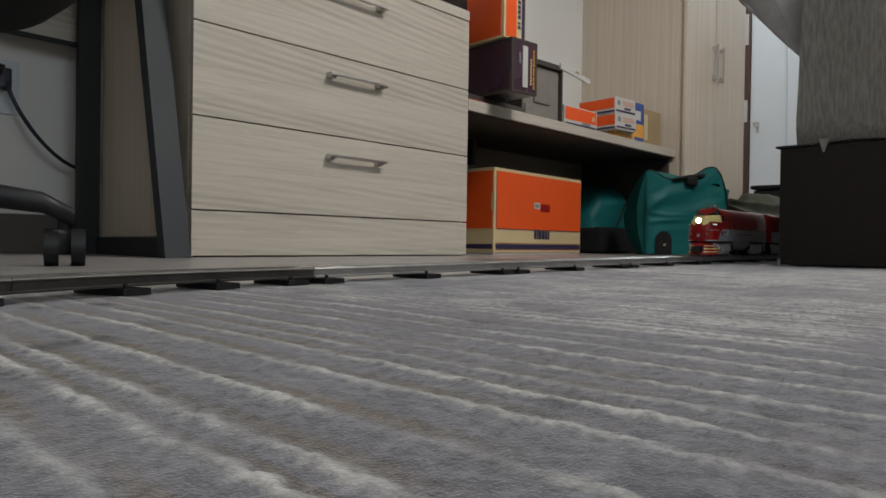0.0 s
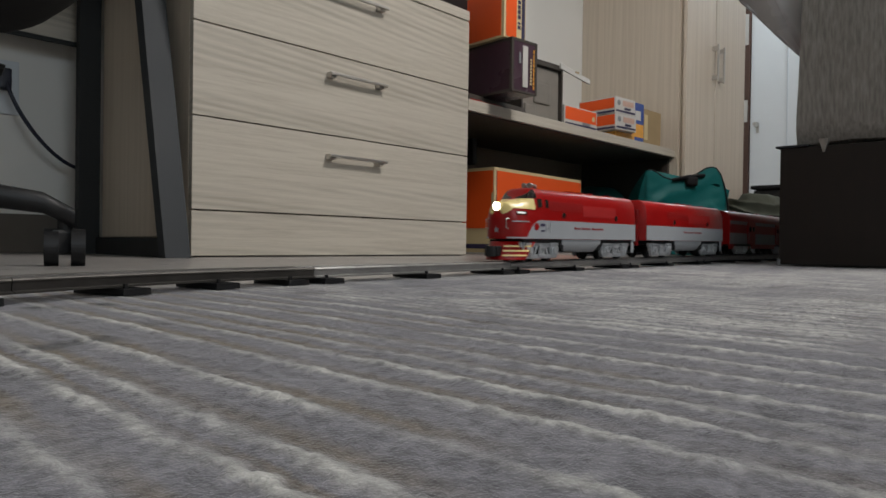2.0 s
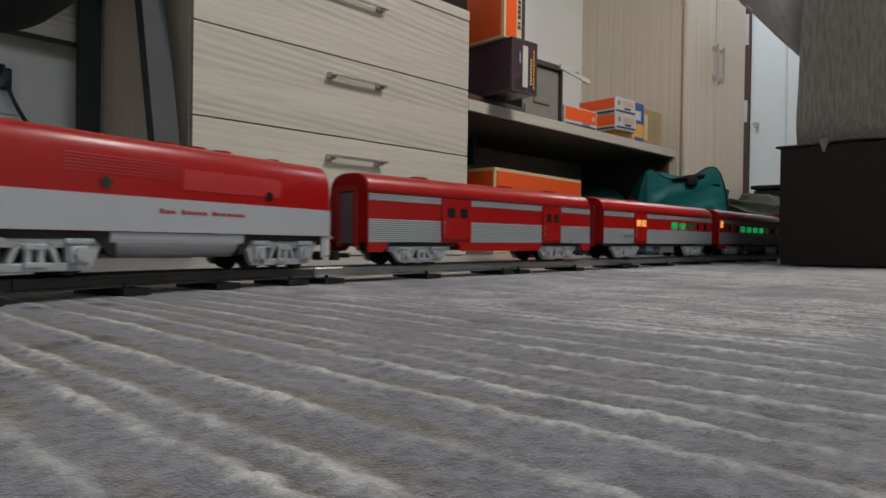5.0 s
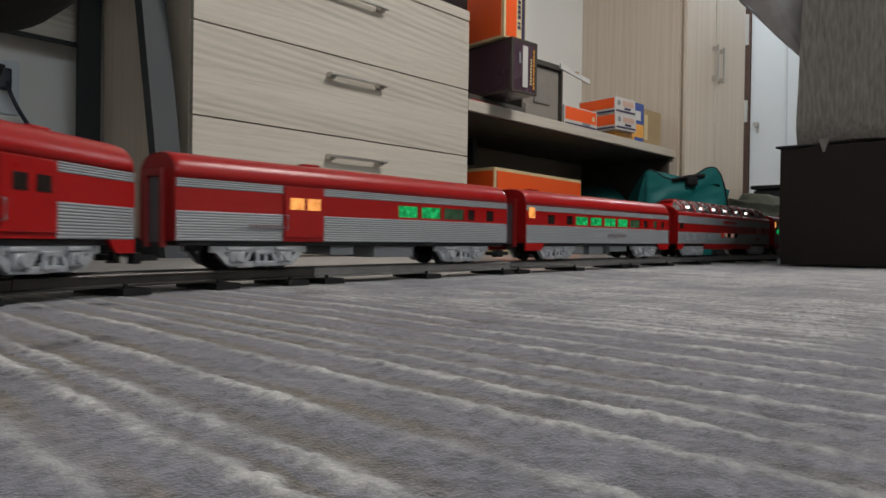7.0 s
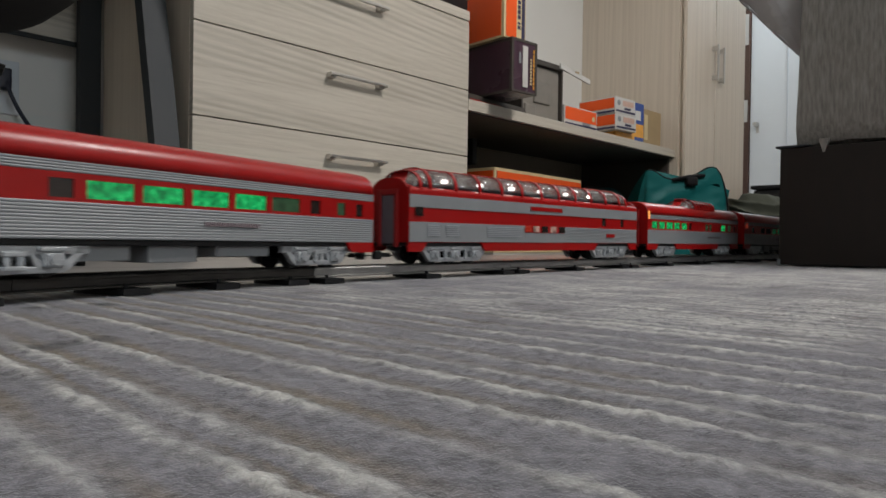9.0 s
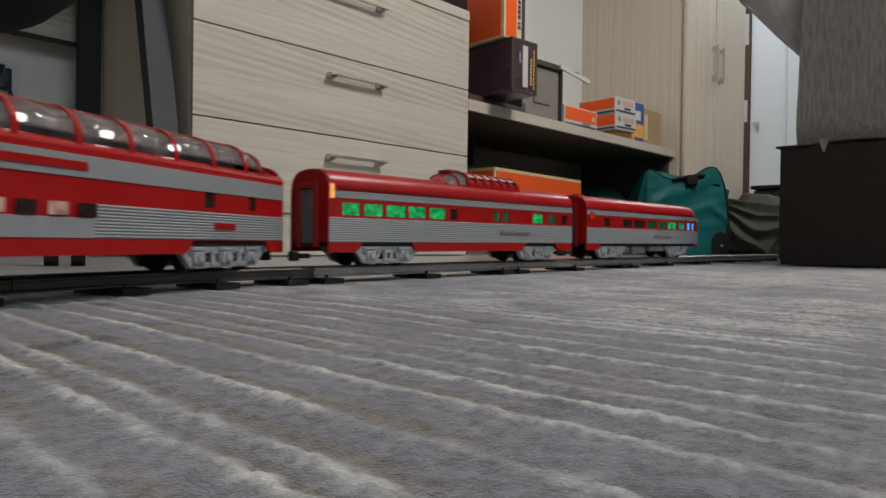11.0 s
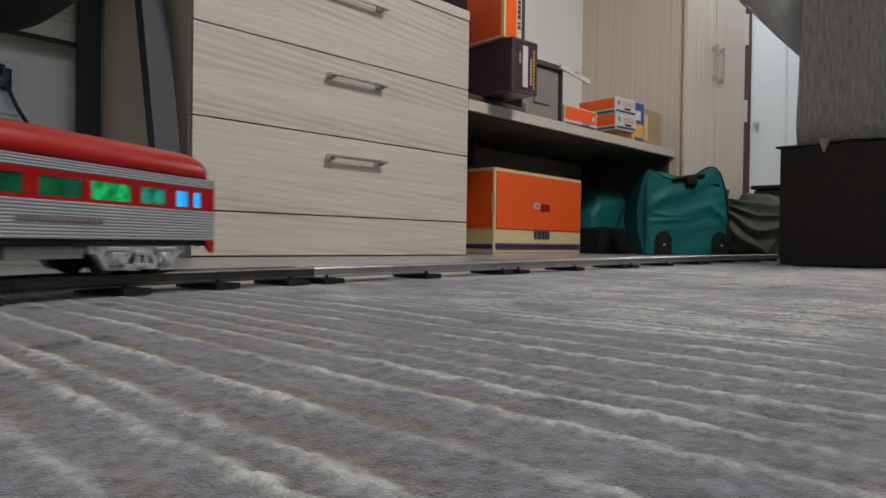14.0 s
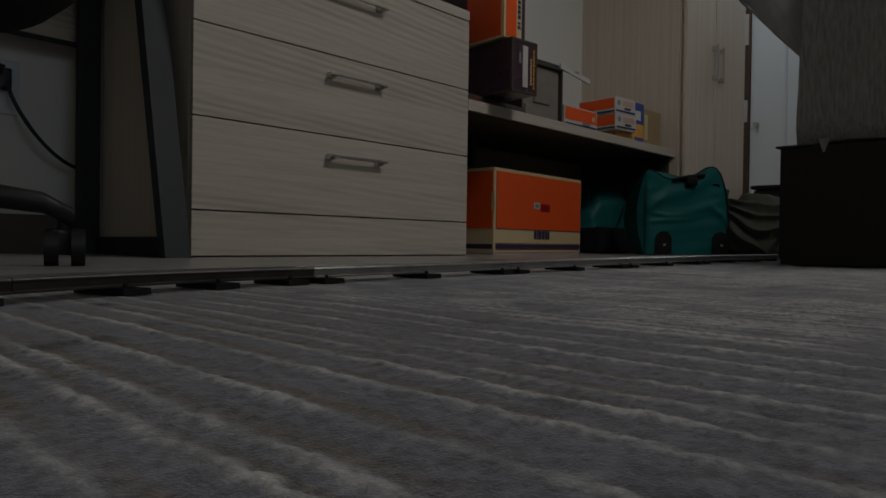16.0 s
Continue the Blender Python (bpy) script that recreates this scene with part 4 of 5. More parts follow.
def section(s0, s1, ties, curved):
    tr = thing("track_section", pose(0, 0, 0),
               ("curved dull dark" if curved else "straight bright") + " three-rail steel toy track on black ties", "toy track", "track sections")
    n = 12 if curved else 2
    side, mid = (RAIL, RAILDARK) if curved else (RAILBRIGHT, RAILGREY)
    for off, mt in ((-0.016, side), (0.016, side), (0.0, mid)):
        part("rail", rail_bar(s0 + 0.0004, s1 - 0.0004, off, n), mt, tr)
    for s in ties:
        x, y, z, a = line_at(s)
        t = new("tie", TIE_MESH)
        t.parent = tr
        t.matrix_world = pose(x, y, z, 0, 0, math.degrees(a))


arc = -math.pi * RADIUS
k = 0
while k * 0.33 < 4.6:
    section(k * 0.33, (k + 1) * 0.33, [k * 0.33 + 0.018, k * 0.33 + 0.165, k * 0.33 + 0.312], False)
    k += 1
n = 8
for k in range(n):
    a, b = arc * (k + 1) / n, arc * k / n
    w = b - a
    section(a, b, [b - 0.027, b - 0.110, b - 0.202], True)
k = 0
while k * 0.33 < 2.7:
    s = arc - k * 0.33
    section(s - 0.33, s, [s - 0.03, s - 0.165, s - 0.30], False)
    k += 1


# ---- train parts; x runs from the front (negative) to the rear, y to the wall, z up from the rail tops ----
def half_round(hw, z0, z1, n=18, power_=2.6):
    return [(hw * power(math.cos(math.pi * k / n), power_), z0 + (z1 - z0) * abs(math.sin(math.pi * k / n)) ** (2.0 / power_)) for k in range(n + 1)]


def truck(parent, x, wheelbase, material=None, tall=1.0, axles=2):
    """A truck with open cast side frames: top bar, raked ends, pedestals, springs and a tie bar, the wheels dark behind them."""
    mt = material or PEWTER
    tk = part("truck_bolster", boxes((x - 0.012, x + 0.012, -0.021, 0.021, 0.010, 0.0205), bev=0.002), WHEELDARK, parent)
    hb = wheelbase / 2
    qs = [-hb + wheelbase * k / (axles - 1) for k in range(axles)]
    end = hb + (0.025 if tall == 1.0 else 0.019)
    for sy in (-1, 1):
        bm = bmesh.new()
        y0, y1 = sorted((sy * 0.0225, sy * 0.0280))
        ya, yb = sorted((sy * 0.0260, sy * 0.0305))
        box(bm, x - end, x + end, y0, y1, 0.0152, 0.0210, bev=0.0009)
        for d in (-1, 1):
            prism(bm, [(x + d * end, 0.0205), (x + d * (end - 0.007), 0.0205), (x + d * (hb + 0.002), 0.0045), (x + d * (hb + 0.0100), 0.0045)], "y", y0, y1)
        box(bm, x - hb, x + hb, y0, y1, 0.0028, 0.0074, bev=0.0009)
        for q in qs:
            box(bm, x + q - 0.0084, x + q + 0.0084, y0, y1, 0.0030, 0.0175, bev=0.0008)
            box(bm, x + q - 0.0068, x + q + 0.0068, ya, yb, 0.0065, 0.0165, bev=0.0016)
            rod(bm, (x + q, sy * 0.0290, 0.0118), (x + q, sy * 0.0328, 0.0118), 0.0040, 10)
            box(bm, x + q - 0.0105, x + q + 0.0105, ya, yb, 0.0172, 0.0204, bev=0.0010)
        for a, b in zip(qs, qs[1:]):
            m = x + (a + b) / 2
            wide = 0.0075 if axles == 2 else 0.0035
            box(bm, m - wide, m + wide, ya, yb, 0.0050, 0.0078, bev=0.0006)
            box(bm, m - wide, m + wide, ya, yb, 0.0140, 0.0172, bev=0.0006)
            for e in (-0.0042, 0.0042) if axles == 2 else (0.0,):
                rod(bm, (m + e, sy * 0.0278, 0.0070), (m + e, sy * 0.0278, 0.0148), 0.0024, 8)
            if axles == 2:
                for d in (-1, 1):
                    prism(bm, [(m + d * 0.0085, 0.0175), (m + d * 0.0125, 0.0175), (m + d * 0.0185, 0.0055), (m + d * 0.0150, 0.0055)], "y", y0, y1)
        for v in bm.verts:
            v.co.z *= tall
        part("side_frame", bm, mt, tk, "cast grey metal truck side frame")
    for q in qs:
        bm = bmesh.new()
        rod(bm, (x + q, -0.0205, 0.0115), (x + q, 0.0205, 0.0115), 0.003, 8)
        for sy in (-1, 1):
            rod(bm, (x + q, sy * 0.0135, 0.0115), (x + q, sy * 0.0195, 0.0115), 0.0113, 24)
            rod(bm, (x + q, sy * 0.0122, 0.0115), (x + q, sy * 0.0135, 0.0115), 0.0128, 24)
        part("wheel_set", bm, WHEELDARK, tk)
    return tk


def coupler(parent, x, d):
    bm = boxes((min(x, x + d * 0.016), max(x, x + d * 0.016), -0.004, 0.004, 0.0085, 0.0135), bev=0.001)
    rod(bm, (x + d * 0.018, 0, 0.006), (x + d * 0.018, 0, 0.0155), 0.0055, 12)
    part("coupler", bm, WHEELDARK, parent, "black knuckle coupler")


def fluted(bm, x0, x1, sy, z0, z1, ribs, y=0.0320, deep=0.0011):
    """A corrugated metal band."""
    prof = []
    n = ribs * 6
    for k in range(n + 1):
        w = k / n
        prof.append((sy * (y + deep * abs(math.sin(math.pi * ribs * w)) ** 0.6 + 0.0001), z0 + (z1 - z0) * w))
    prof += [(sy * (y - 0.0006), z1), (sy * (y - 0.0006), z0)]
    prism(bm, prof, "x", x0, x1)


WMAT = {"g": LITGREEN, "d": DARKGLASS, "k": DEEPGREEN, "m": DIMGREEN, "o": LITORANGE, "r": REDGLOW, "b": LITBLUE, "t": LITTEAL, "w": LITWARM}
Z_FLOOR, Z_BELT, Z_W0, Z_W1, Z_U0, Z_EAVE, Z_ROOF = 0.0255, 0.0504, 0.0530, 0.0658, 0.0700, 0.0778, 0.1010


def gaps(length, cuts):
    """The stretches of a wall of that length left between the cuts."""
    out, x = [], 0.0
    for a, b in sorted(cuts):
        if a > x + 0.0005:
            out.append((x, a))
        x = max(x, b)
    if x < length - 0.0005:
        out.append((x, length))
    return out


def passenger_shell(name, label, length, windows, doors=(), skirts=(), roof=True, upper=True, lower_cuts=(), belt=True, tail=False, axles=2):
    """A streamlined car. windows: (from, to, glass[, z0, z1]) in metres from its front end."""
    car = thing(name, pose(0, 0, 0), label, "toy passenger car", "train")
    h = length / 2
    row = [w for w in windows if len(w) == 3]
    own = [w for w in windows if len(w) > 3]
    part("underframe", boxes((-h + 0.004, h - 0.004, -0.029, 0.029, 0.0212, 0.0256), bev=0.001), BLACKPL, car)
    for sy in (-1, 1):
        y0, y1 = sorted((sy * 0.0300, sy * 0.0320))
        items = [(-h, h, y0, y1, Z_FLOOR, Z_W0), (-h, h, y0, y1, Z_W1, Z_EAVE)]
        for a, b in gaps(length, [(w[0], w[1]) for w in row]):
            items.append((a - h, b - h, y0, y1, Z_W0, Z_W1))
        part("side_wall", boxes(*items), RED, car)
        for a, b, g in row:
            part("window", boxes((a - h, b - h, min(sy * 0.0302, sy * 0.0309), max(sy * 0.0302, sy * 0.0309), Z_W0, Z_W1)), WMAT[g], car)
        for a, b, g, z0, z1 in own:
            part("window", boxes((a - h, b - h, min(sy * 0.0320, sy * 0.0340), max(sy * 0.0320, sy * 0.0340), z0, z1), bev=0.0004), WMAT[g], car)
        if belt:
            bm = bmesh.new()
            for a, b in gaps(length, [(d[0], d[1]) for d in doors] + list(lower_cuts)):
                fluted(bm, a - h + 0.001, b - h - 0.001, sy, Z_FLOOR, Z_BELT, 11, deep=0.00042)
            part("fluted_belt", bm, SILVER, car, "silver corrugated lower band")
        if upper:
            bm = bmesh.new()
            for a, b in gaps(length, [(d[0], d[1]) for d in doors]):
                fluted(bm, a - h + 0.001, b - h - 0.001, sy, Z_U0, Z_EAVE - 0.0003, 4, deep=0.00042)
            part("fluted_band", bm, SILVER, car, "silver corrugated upper band")
        for d in doors:
            a, b = d[0] - h, d[1] - h
            dr = part("door", boxes((a, b, min(sy * 0.0318, sy * 0.0338), max(sy * 0.0318, sy * 0.0338), Z_FLOOR + 0.004, Z_EAVE - 0.001), bev=0.0005), RED, car)
            for wa, wb, g in d[2]:
                part("door_window", boxes((wa - h, wb - h, min(sy * 0.0337, sy * 0.0342), max(sy * 0.0337, sy * 0.0342), 0.0555, 0.0665)), WMAT[g], dr)
            part("grab_rail", tube(bmesh.new(), [(a + 0.002, sy * 0.0338, 0.036), (a + 0.002, sy * 0.0358, 0.037), (a + 0.002, sy * 0.0358, 0.049), (a + 0.002, sy * 0.0338, 0.050)], 0.0007, 6), SILVER, dr)
        for a, b in skirts:
            ca, cb = (0.0 if a < 0.001 else 0.009), (0.0 if b > length - 0.001 else 0.009)
            part("skirt", prism(bmesh.new(), [(a - h, Z_FLOOR), (b - h, Z_FLOOR), (b - h - cb * 0.4, 0.0195), (b - h - cb, 0.0150), (a - h + ca, 0.0150), (a - h + ca * 0.4, 0.0195)],
                                "y", sy * 0.0295, sy * 0.0322), RED, car)
    # ends
    for sx in (-1, 1):
        x0, x1 = sorted((sx * (h - 0.003), sx * h))
        blunt = tail and sx > 0
        outline = [(0.0300, Z_FLOOR)] + half_round(0.0205 if blunt else 0.0300, Z_EAVE, Z_ROOF - (0.0090 if blunt else 0.0015)) + [(-0.0300, Z_FLOOR)]
        part("end_wall", prism(bmesh.new(), outline, "x", x0 if sx < 0 else x1 - 0.003, x0 + 0.003 if sx < 0 else x1), RED, car)
        xa, xb = sorted((sx * (h - 0.001), sx * (h + 0.004)))
        part("diaphragm", boxes((xa, xb, -0.0165, -0.0115, 0.020, 0.086), (xa, xb, 0.0115, 0.0165, 0.020, 0.086), (xa, xb, -0.0115, 0.0115, 0.080, 0.086), bev=0.001), REDDARK, car)
        part("end_door", boxes((min(sx * h, sx * (h + 0.0012)), max(sx * h, sx * (h + 0.0012)), -0.0112, 0.0112, 0.024, 0.079)), ENDDOOR, car)
        if not blunt:
            coupler(car, sx * (h + 0.0005), sx)
    if roof:
        roof_shell(car, -h, h, tail=tail)
    for sx in (-1, 1):
        truck(car, sx * (h - 0.085), 0.050 if axles == 2 else 0.074, axles=axles)
    return car


def roof_shell(car, a, b, name="roof", tail=False):
    bm = bmesh.new()
    outline = half_round(0.0326, Z_EAVE, Z_ROOF)
    inner = half_round(0.0306, Z_EAVE, Z_ROOF - 0.0016)[::-1]
    rows = []
    rear = ((b - 0.030, 1.0), (b - 0.020, 0.985), (b - 0.012, 0.95), (b - 0.006, 0.89), (b - 0.002, 0.80), (b, 0.70)) if tail else ((b - 0.006, 1.0), (b - 0.002, 0.985), (b, 0.955))
    for x, k in ((a, 0.955), (a + 0.002, 0.985), (a + 0.006, 1.0)) + rear:
        rows.append([(x, u * k, Z_EAVE + (v - Z_EAVE) * k) for u, v in outline + inner])
    vs = grid(bm, rows, close=True)
    for row in (vs[0], vs[-1][::-1]):
        n = len(outline)
        for i in range(n - 1):
            bm.faces.new((row[i], row[i + 1], row[2 * n - 2 - i], row[2 * n - 1 - i]))
    bmesh.ops.recalc_face_normals(bm, faces=bm.faces)
    return part(name, bm, RED, car, "glossy red rounded roof", smooth=True)


def roof_vents(car, xs):
    for x in xs:
        part("roof_vent", boxes((x - 0.010, x + 0.010, -0.006, 0.006, 0.1002, 0.1035), bev=0.001), RED, car)


def underbody(car, items):
    for a, b, z in items:
        part("equipment_box", boxes((a, b, -0.024, 0.024, z, 0.0212), bev=0.0012), SILVER, car)


def name_bar(car, x0, x1, z, mt, hh=0.0022, gaps_=7):
    for sy in (-1, 1):
        w = (x1 - x0) / gaps_
        bm = bmesh.new()
        for k in range(gaps_):
            box(bm, x0 + k * w, x0 + (k + 0.8) * w, min(sy * 0.0328, sy * 0.0336), max(sy * 0.0328, sy * 0.0336), z, z + hh)
        part("lettering", bm, mt, car, "faded lettering")


def loco_section(x, L, cab):
    """Half width, roof height and squareness of the locomotive's skin x metres behind its nose."""
    if not cab:
        return 0.0320, 0.1030, 5.0
    t = min(1.0, max(0.0, x / 0.040))
    hw = 0.0320 * (1 - (1 - t) ** 2.6) ** 0.42 if t < 1 else 0.0320
    hw = max(hw, 0.0055)
    if x < 0.010:
        zt = 0.0670 + 0.0150 * math.sin(math.pi / 2 * x / 0.010)
    elif x < 0.036:
        zt = 0.0820 + 0.0050 * (x - 0.010) / 0.026
    elif x < 0.053:
        w = (x - 0.036) / 0.017
        zt = 0.0870 + 0.0165 * (w * w * (3 - 2 * w) * 0.35 + w * 0.65)
    else:
        zt = 0.1035 - 0.0005 * min(1, (x - 0.053) / 0.03)
    n = 2.9 + 2.1 * min(1.0, max(0.0, (x - 0.02) / 0.05))
    return hw, zt, n


LOCO_Z0 = 0.0310


def loco_point(x, u, L, cab, lift=0.0):
    """u from 0 (near sill) over the roof (0.5) to 1 (far sill)."""
    hw, zt, n = loco_section(x, L, cab)
    a = math.pi * u
    y = -(hw + lift) * power(math.cos(a), n)
    z = LOCO_Z0 + (zt + lift - LOCO_Z0) * abs(math.sin(a)) ** (2.0 / n)
    return Vector((x - L / 2, y, z))


def loco_patch(name, loco, L, cab, x0, x1, zlo, zhi, sides, mt, lift=0.0005, label="", nx=18, shape=None, nz=8):
    """A panel that follows the skin, from height zlo to zhi on the named sides. shape(w) narrows it along its length."""
    for sy in sides:
        bm = bmesh.new()
        rows = []
        for i in range(nx + 1):
            w = i / nx
            x = x0 + (x1 - x0) * w
            hw, zt, n = loco_section(x, L, cab)
            lo, hi = (zlo, zhi) if shape is None else shape(w)
            row = []
            for k in range(nz + 1):
                z = min(lo + (hi - lo) * k / nz, zt - 1e-5)
                q = min(1.0, max(0.0, (z - LOCO_Z0) / (zt - LOCO_Z0)))
                c = max(0.0, 1 - q ** n) ** (1.0 / n)
                y = hw * c
                row.append(Vector((x - L / 2 - (lift * 0.5 if x < 0.05 and cab else 0), sy * (y + lift), z + lift * 0.3)))
            rows.append(row)
        grid(bm, rows)
        ex = bmesh.ops.extrude_face_region(bm, geom=bm.faces[:])
        for v in (g for g in ex["geom"] if isinstance(g, bmesh.types.BMVert)):
            v.co.y -= sy * lift * 1.6
        bmesh.ops.recalc_face_normals(bm, faces=bm.faces)
        part(name, bm, mt, loco, label, smooth=False)


def locomotive(name, label, L, cab):
    lo = thing(name, pose(0, 0, 0), label, "toy locomotive", "train")
    h = L / 2
    bm = bmesh.new()
    xs = [0.0003, 0.001, 0.0025, 0.005, 0.008, 0.012] + [0.012 + 0.0025 * k for k in range(1, 27)] + [0.10, 0.16, 0.25, L - 0.003, L] if cab else [0.0, 0.003, L / 2, L - 0.003, L]
    rows = []
    for x in xs:
        k = 0.97 if (x == L or (x == 0.0 and not cab)) else 1.0
        rows.append([loco_point(x, i / 40, L, cab) * 1.0 if k == 1.0 else Vector((x - h, loco_point(x, i / 40, L, cab).y * 0.97, LOCO_Z0 + (loco_point(x, i / 40, L, cab).z - LOCO_Z0) * 0.98)) for i in range(41)])
    vs = grid(bm, rows)
    bm.faces.new(vs[0])
    bm.faces.new(vs[-1][::-1])
    bmesh.ops.recalc_face_normals(bm, faces=bm.faces)
    part("body", bm, RED, lo, "glossy red locomotive shell", smooth=True)
    part("underframe", boxes((-h + 0.03, h - 0.004, -0.028, 0.028, 0.0240, 0.0312), bev=0.001), BLACKPL, lo)
    zs = 0.0575
    if cab:
        def sweep(w):
            return 0.0330, 0.0330 + (zs - 0.0330) * min(1.0, math.sin(math.pi / 2 * min(1.0, w / 0.10))) ** 0.8
        loco_patch("silver_side", lo, L, True, 0.028, L - 0.001, 0.0330, zs, (-1, 1), LOCOSILVER, label="silver grey lower side panel", nx=70, shape=sweep, nz=3)
        loco_patch("sill_strip", lo, L, True, 0.003, L - 0.001, 0.0313, 0.0335, (-1, 1), LOCOSILVER, lift=0.0009, nx=60, nz=1)

        def hood(w):
            return 0.0735 - 0.002 * w - 0.009 * max(0, 0.22 - w) / 0.22, 0.0872
        loco_patch("cream_hood", lo, L, True, 0.0015, 0.0475, 0.07, 0.0872, (-1, 1), NOSECREAM, lift=0.0007, label="cream painted nose top", nx=48, shape=hood, nz=16)
        # windshield panes, cab windows, number boards
        loco_patch("windshield", lo, L, True, 0.0372, 0.0525, 0.0860, 0.0975, (-1, 1), DARKGLASS, lift=0.0008,
                   shape=lambda w: (0.0874 + 0.0012 * w, 0.0880 + 0.0128 * w), nx=12)
        loco_patch("cab_window", lo, L, True, 0.0535, 0.0630, 0.0755, 0.0870, (-1, 1), DARKGLASS, lift=0.0007, nx=6, nz=4)
        loco_patch("cab_window", lo, L, True, 0.0720, 0.0790, 0.0755, 0.0865, (-1, 1), DARKGLASS, lift=0.0007, nx=4, nz=4)
        loco_patch("number_board", lo, L, True, 0.0140, 0.0295, 0.0640, 0.0690, (-1, 1), BLACKPL, lift=0.0008, nx=8, nz=3)
        for k in range(4):
            loco_patch("number_mark", lo, L, True, 0.0155 + k * 0.0029, 0.0173 + k * 0.0029, 0.0653, 0.0678, (-1, 1), BOARDLIT, lift=0.0014, nx=2, nz=2)
        for k in range(8):
            loco_patch("nose_lettering", lo, L, True, 0.0075 + k * 0.0032, 0.0098 + k * 0.0032, 0.0540, 0.0556, (-1, 1), LOCOSILVER, lift=0.0008, nx=2, nz=1)
        loco_patch("emblem", lo, L, True, 0.0445, 0.0540, 0.0430, 0.0530, (-1, 1), RED, lift=0.0012, nx=5, nz=4,
                   shape=lambda w: (0.0480 - 0.0052 * math.sqrt(max(0.05, 1 - (2 * w - 1) ** 2)), 0.0480 + 0.0052 * math.sqrt(max(0.05, 1 - (2 * w - 1) ** 2))))
        loco_patch("data_plate", lo, L, True, 0.0590, 0.0695, 0.0490, 0.0525, (-1, 1), NAVY, lift=0.0012, nx=5, nz=2)
        loco_patch("data_plate", lo, L, True, 0.0605, 0.0675, 0.0415, 0.0435, (-1, 1), NAVY, lift=0.0012, nx=5, nz=2)
        for x0, x1, z0, z1 in ((0.0725, 0.0736, 0.041, 0.0545), (0.0830, 0.0841, 0.041, 0.0545), (0.0736, 0.0830, 0.0470, 0.0482)):
            loco_patch("ladder_recess", lo, L, True, x0, x1, z0, z1, (-1, 1), PEWTER, lift=0.0012, nx=2, nz=2)
        # headlight
        c = (-h + 0.0010, 0, 0.0755)
        part("headlight_bezel", rod(bmesh.new(), (c[0] + 0.010, 0, c[2]), (c[0] - 0.0012, 0, c[2]), 0.0068, 20), NOSECREAM, lo)
        part("headlight", rod(bmesh.new(), (c[0], 0, c[2]), (c[0] - 0.0022, 0, c[2]), 0.0054, 20), HEADLAMP, lo, "glowing white headlight")
        # nose grab irons, star, pilot with cream stripes
        for sy in (-1, 1):
            part("grab_iron", tube(bmesh.new(), [(-h + 0.004, sy * 0.017, 0.045), (-h - 0.001, sy * 0.0172, 0.046), (-h - 0.001, sy * 0.0172, 0.058), (-h + 0.004, sy * 0.017, 0.059)], 0.0008, 6), NICKEL, lo)
        bm = bmesh.new()
        pts = [(0.0042 * (1 if k % 2 == 0 else 0.42) * math.sin(math.pi * k / 5), 0.0435 + 0.0042 * (1 if k % 2 == 0 else 0.42) * math.cos(math.pi * k / 5)) for k in range(10)]
        part("star", prism(bm, pts, "x", -h - 0.0012, -h + 0.0012), LOCOSILVER, lo)
        bm = bmesh.new()
        rows = []
        for z, g in ((0.0022, 1.0), (0.0035, 1.0), (0.0275, 0.86)):
            rows.append([(-h - 0.010 * (g - 0.8) * 4 + (0.031 + 0.69 * z) * abs(q) ** 2.6, 0.0315 * q, z) for q in [-1 + k / 8 for k in range(17)]])
        vs = grid(bm, rows)
        ex = bmesh.ops.extrude_face_region(bm, geom=bm.faces[:])
        for v in (g for g in ex["geom"] if isinstance(g, bmesh.types.BMVert)):
            v.co.x += 0.002
            v.co.y *= 0.94
        bmesh.ops.recalc_face_normals(bm, faces=bm.faces)
        pl = part("pilot", bm, RED, lo, "red pilot with cream stripes", smooth=True)
        for zc in (0.0085, 0.0148, 0.0211):
            for sy in (-1, 1):
                bm = bmesh.new()
                rows = []
                for dz in (-0.0011, 0.0011):
                    g = 1.0 - 0.14 * (zc + dz - 0.0035) / 0.024
                    rows.append([(-h - 0.010 * (g - 0.8) * 4 + (0.031 + 0.69 * (zc + dz)) * abs(q) ** 2.6 - 0.0008, sy * (0.0315 * q + 0.0007), zc + dz) for q in [0.40 + 0.58 * k / 8 for k in range(9)]])
                grid(bm, rows)
                ex = bmesh.ops.extrude_face_region(bm, geom=bm.faces[:])
                for v in (g for g in ex["geom"] if isinstance(g, bmesh.types.BMVert)):
                    v.co.x += 0.001
                    v.co.y -= sy * 0.001
                bmesh.ops.recalc_face_normals(bm, faces=bm.faces)
                part("stripe", bm, NOSECREAM, pl)
        part("coupler", rod(boxes((-h - 0.013, -h + 0.02, -0.011, 0.011, 0.0075, 0.0210), bev=0.002), (-h - 0.014, -0.002, 0.007), (-h - 0.014, -0.002, 0.0210), 0.0075, 12), BLACKPL, lo, "black front coupler")
        for x, y, z in ((0.072, -0.012, 0.1045), (0.090, 0.010, 0.1060)):
            hn = part("horn", rod(bmesh.new(), (x - h - 0.014, y, z + 0.003), (x - h + 0.002, y, z + 0.003), 0.0038, 12, 0.0018), NICKEL, lo, "chrome roof horn")
            part("horn_stand", boxes((x - h - 0.003, x - h + 0.003, y - 0.002, y + 0.002, 0.1015, z + 0.001)), NICKEL, hn)
    else:
        loco_patch("silver_side", lo, L, False, 0.001, L - 0.001, 0.0330, zs, (-1, 1), LOCOSILVER, label="silver grey lower side panel", nx=4, nz=3)
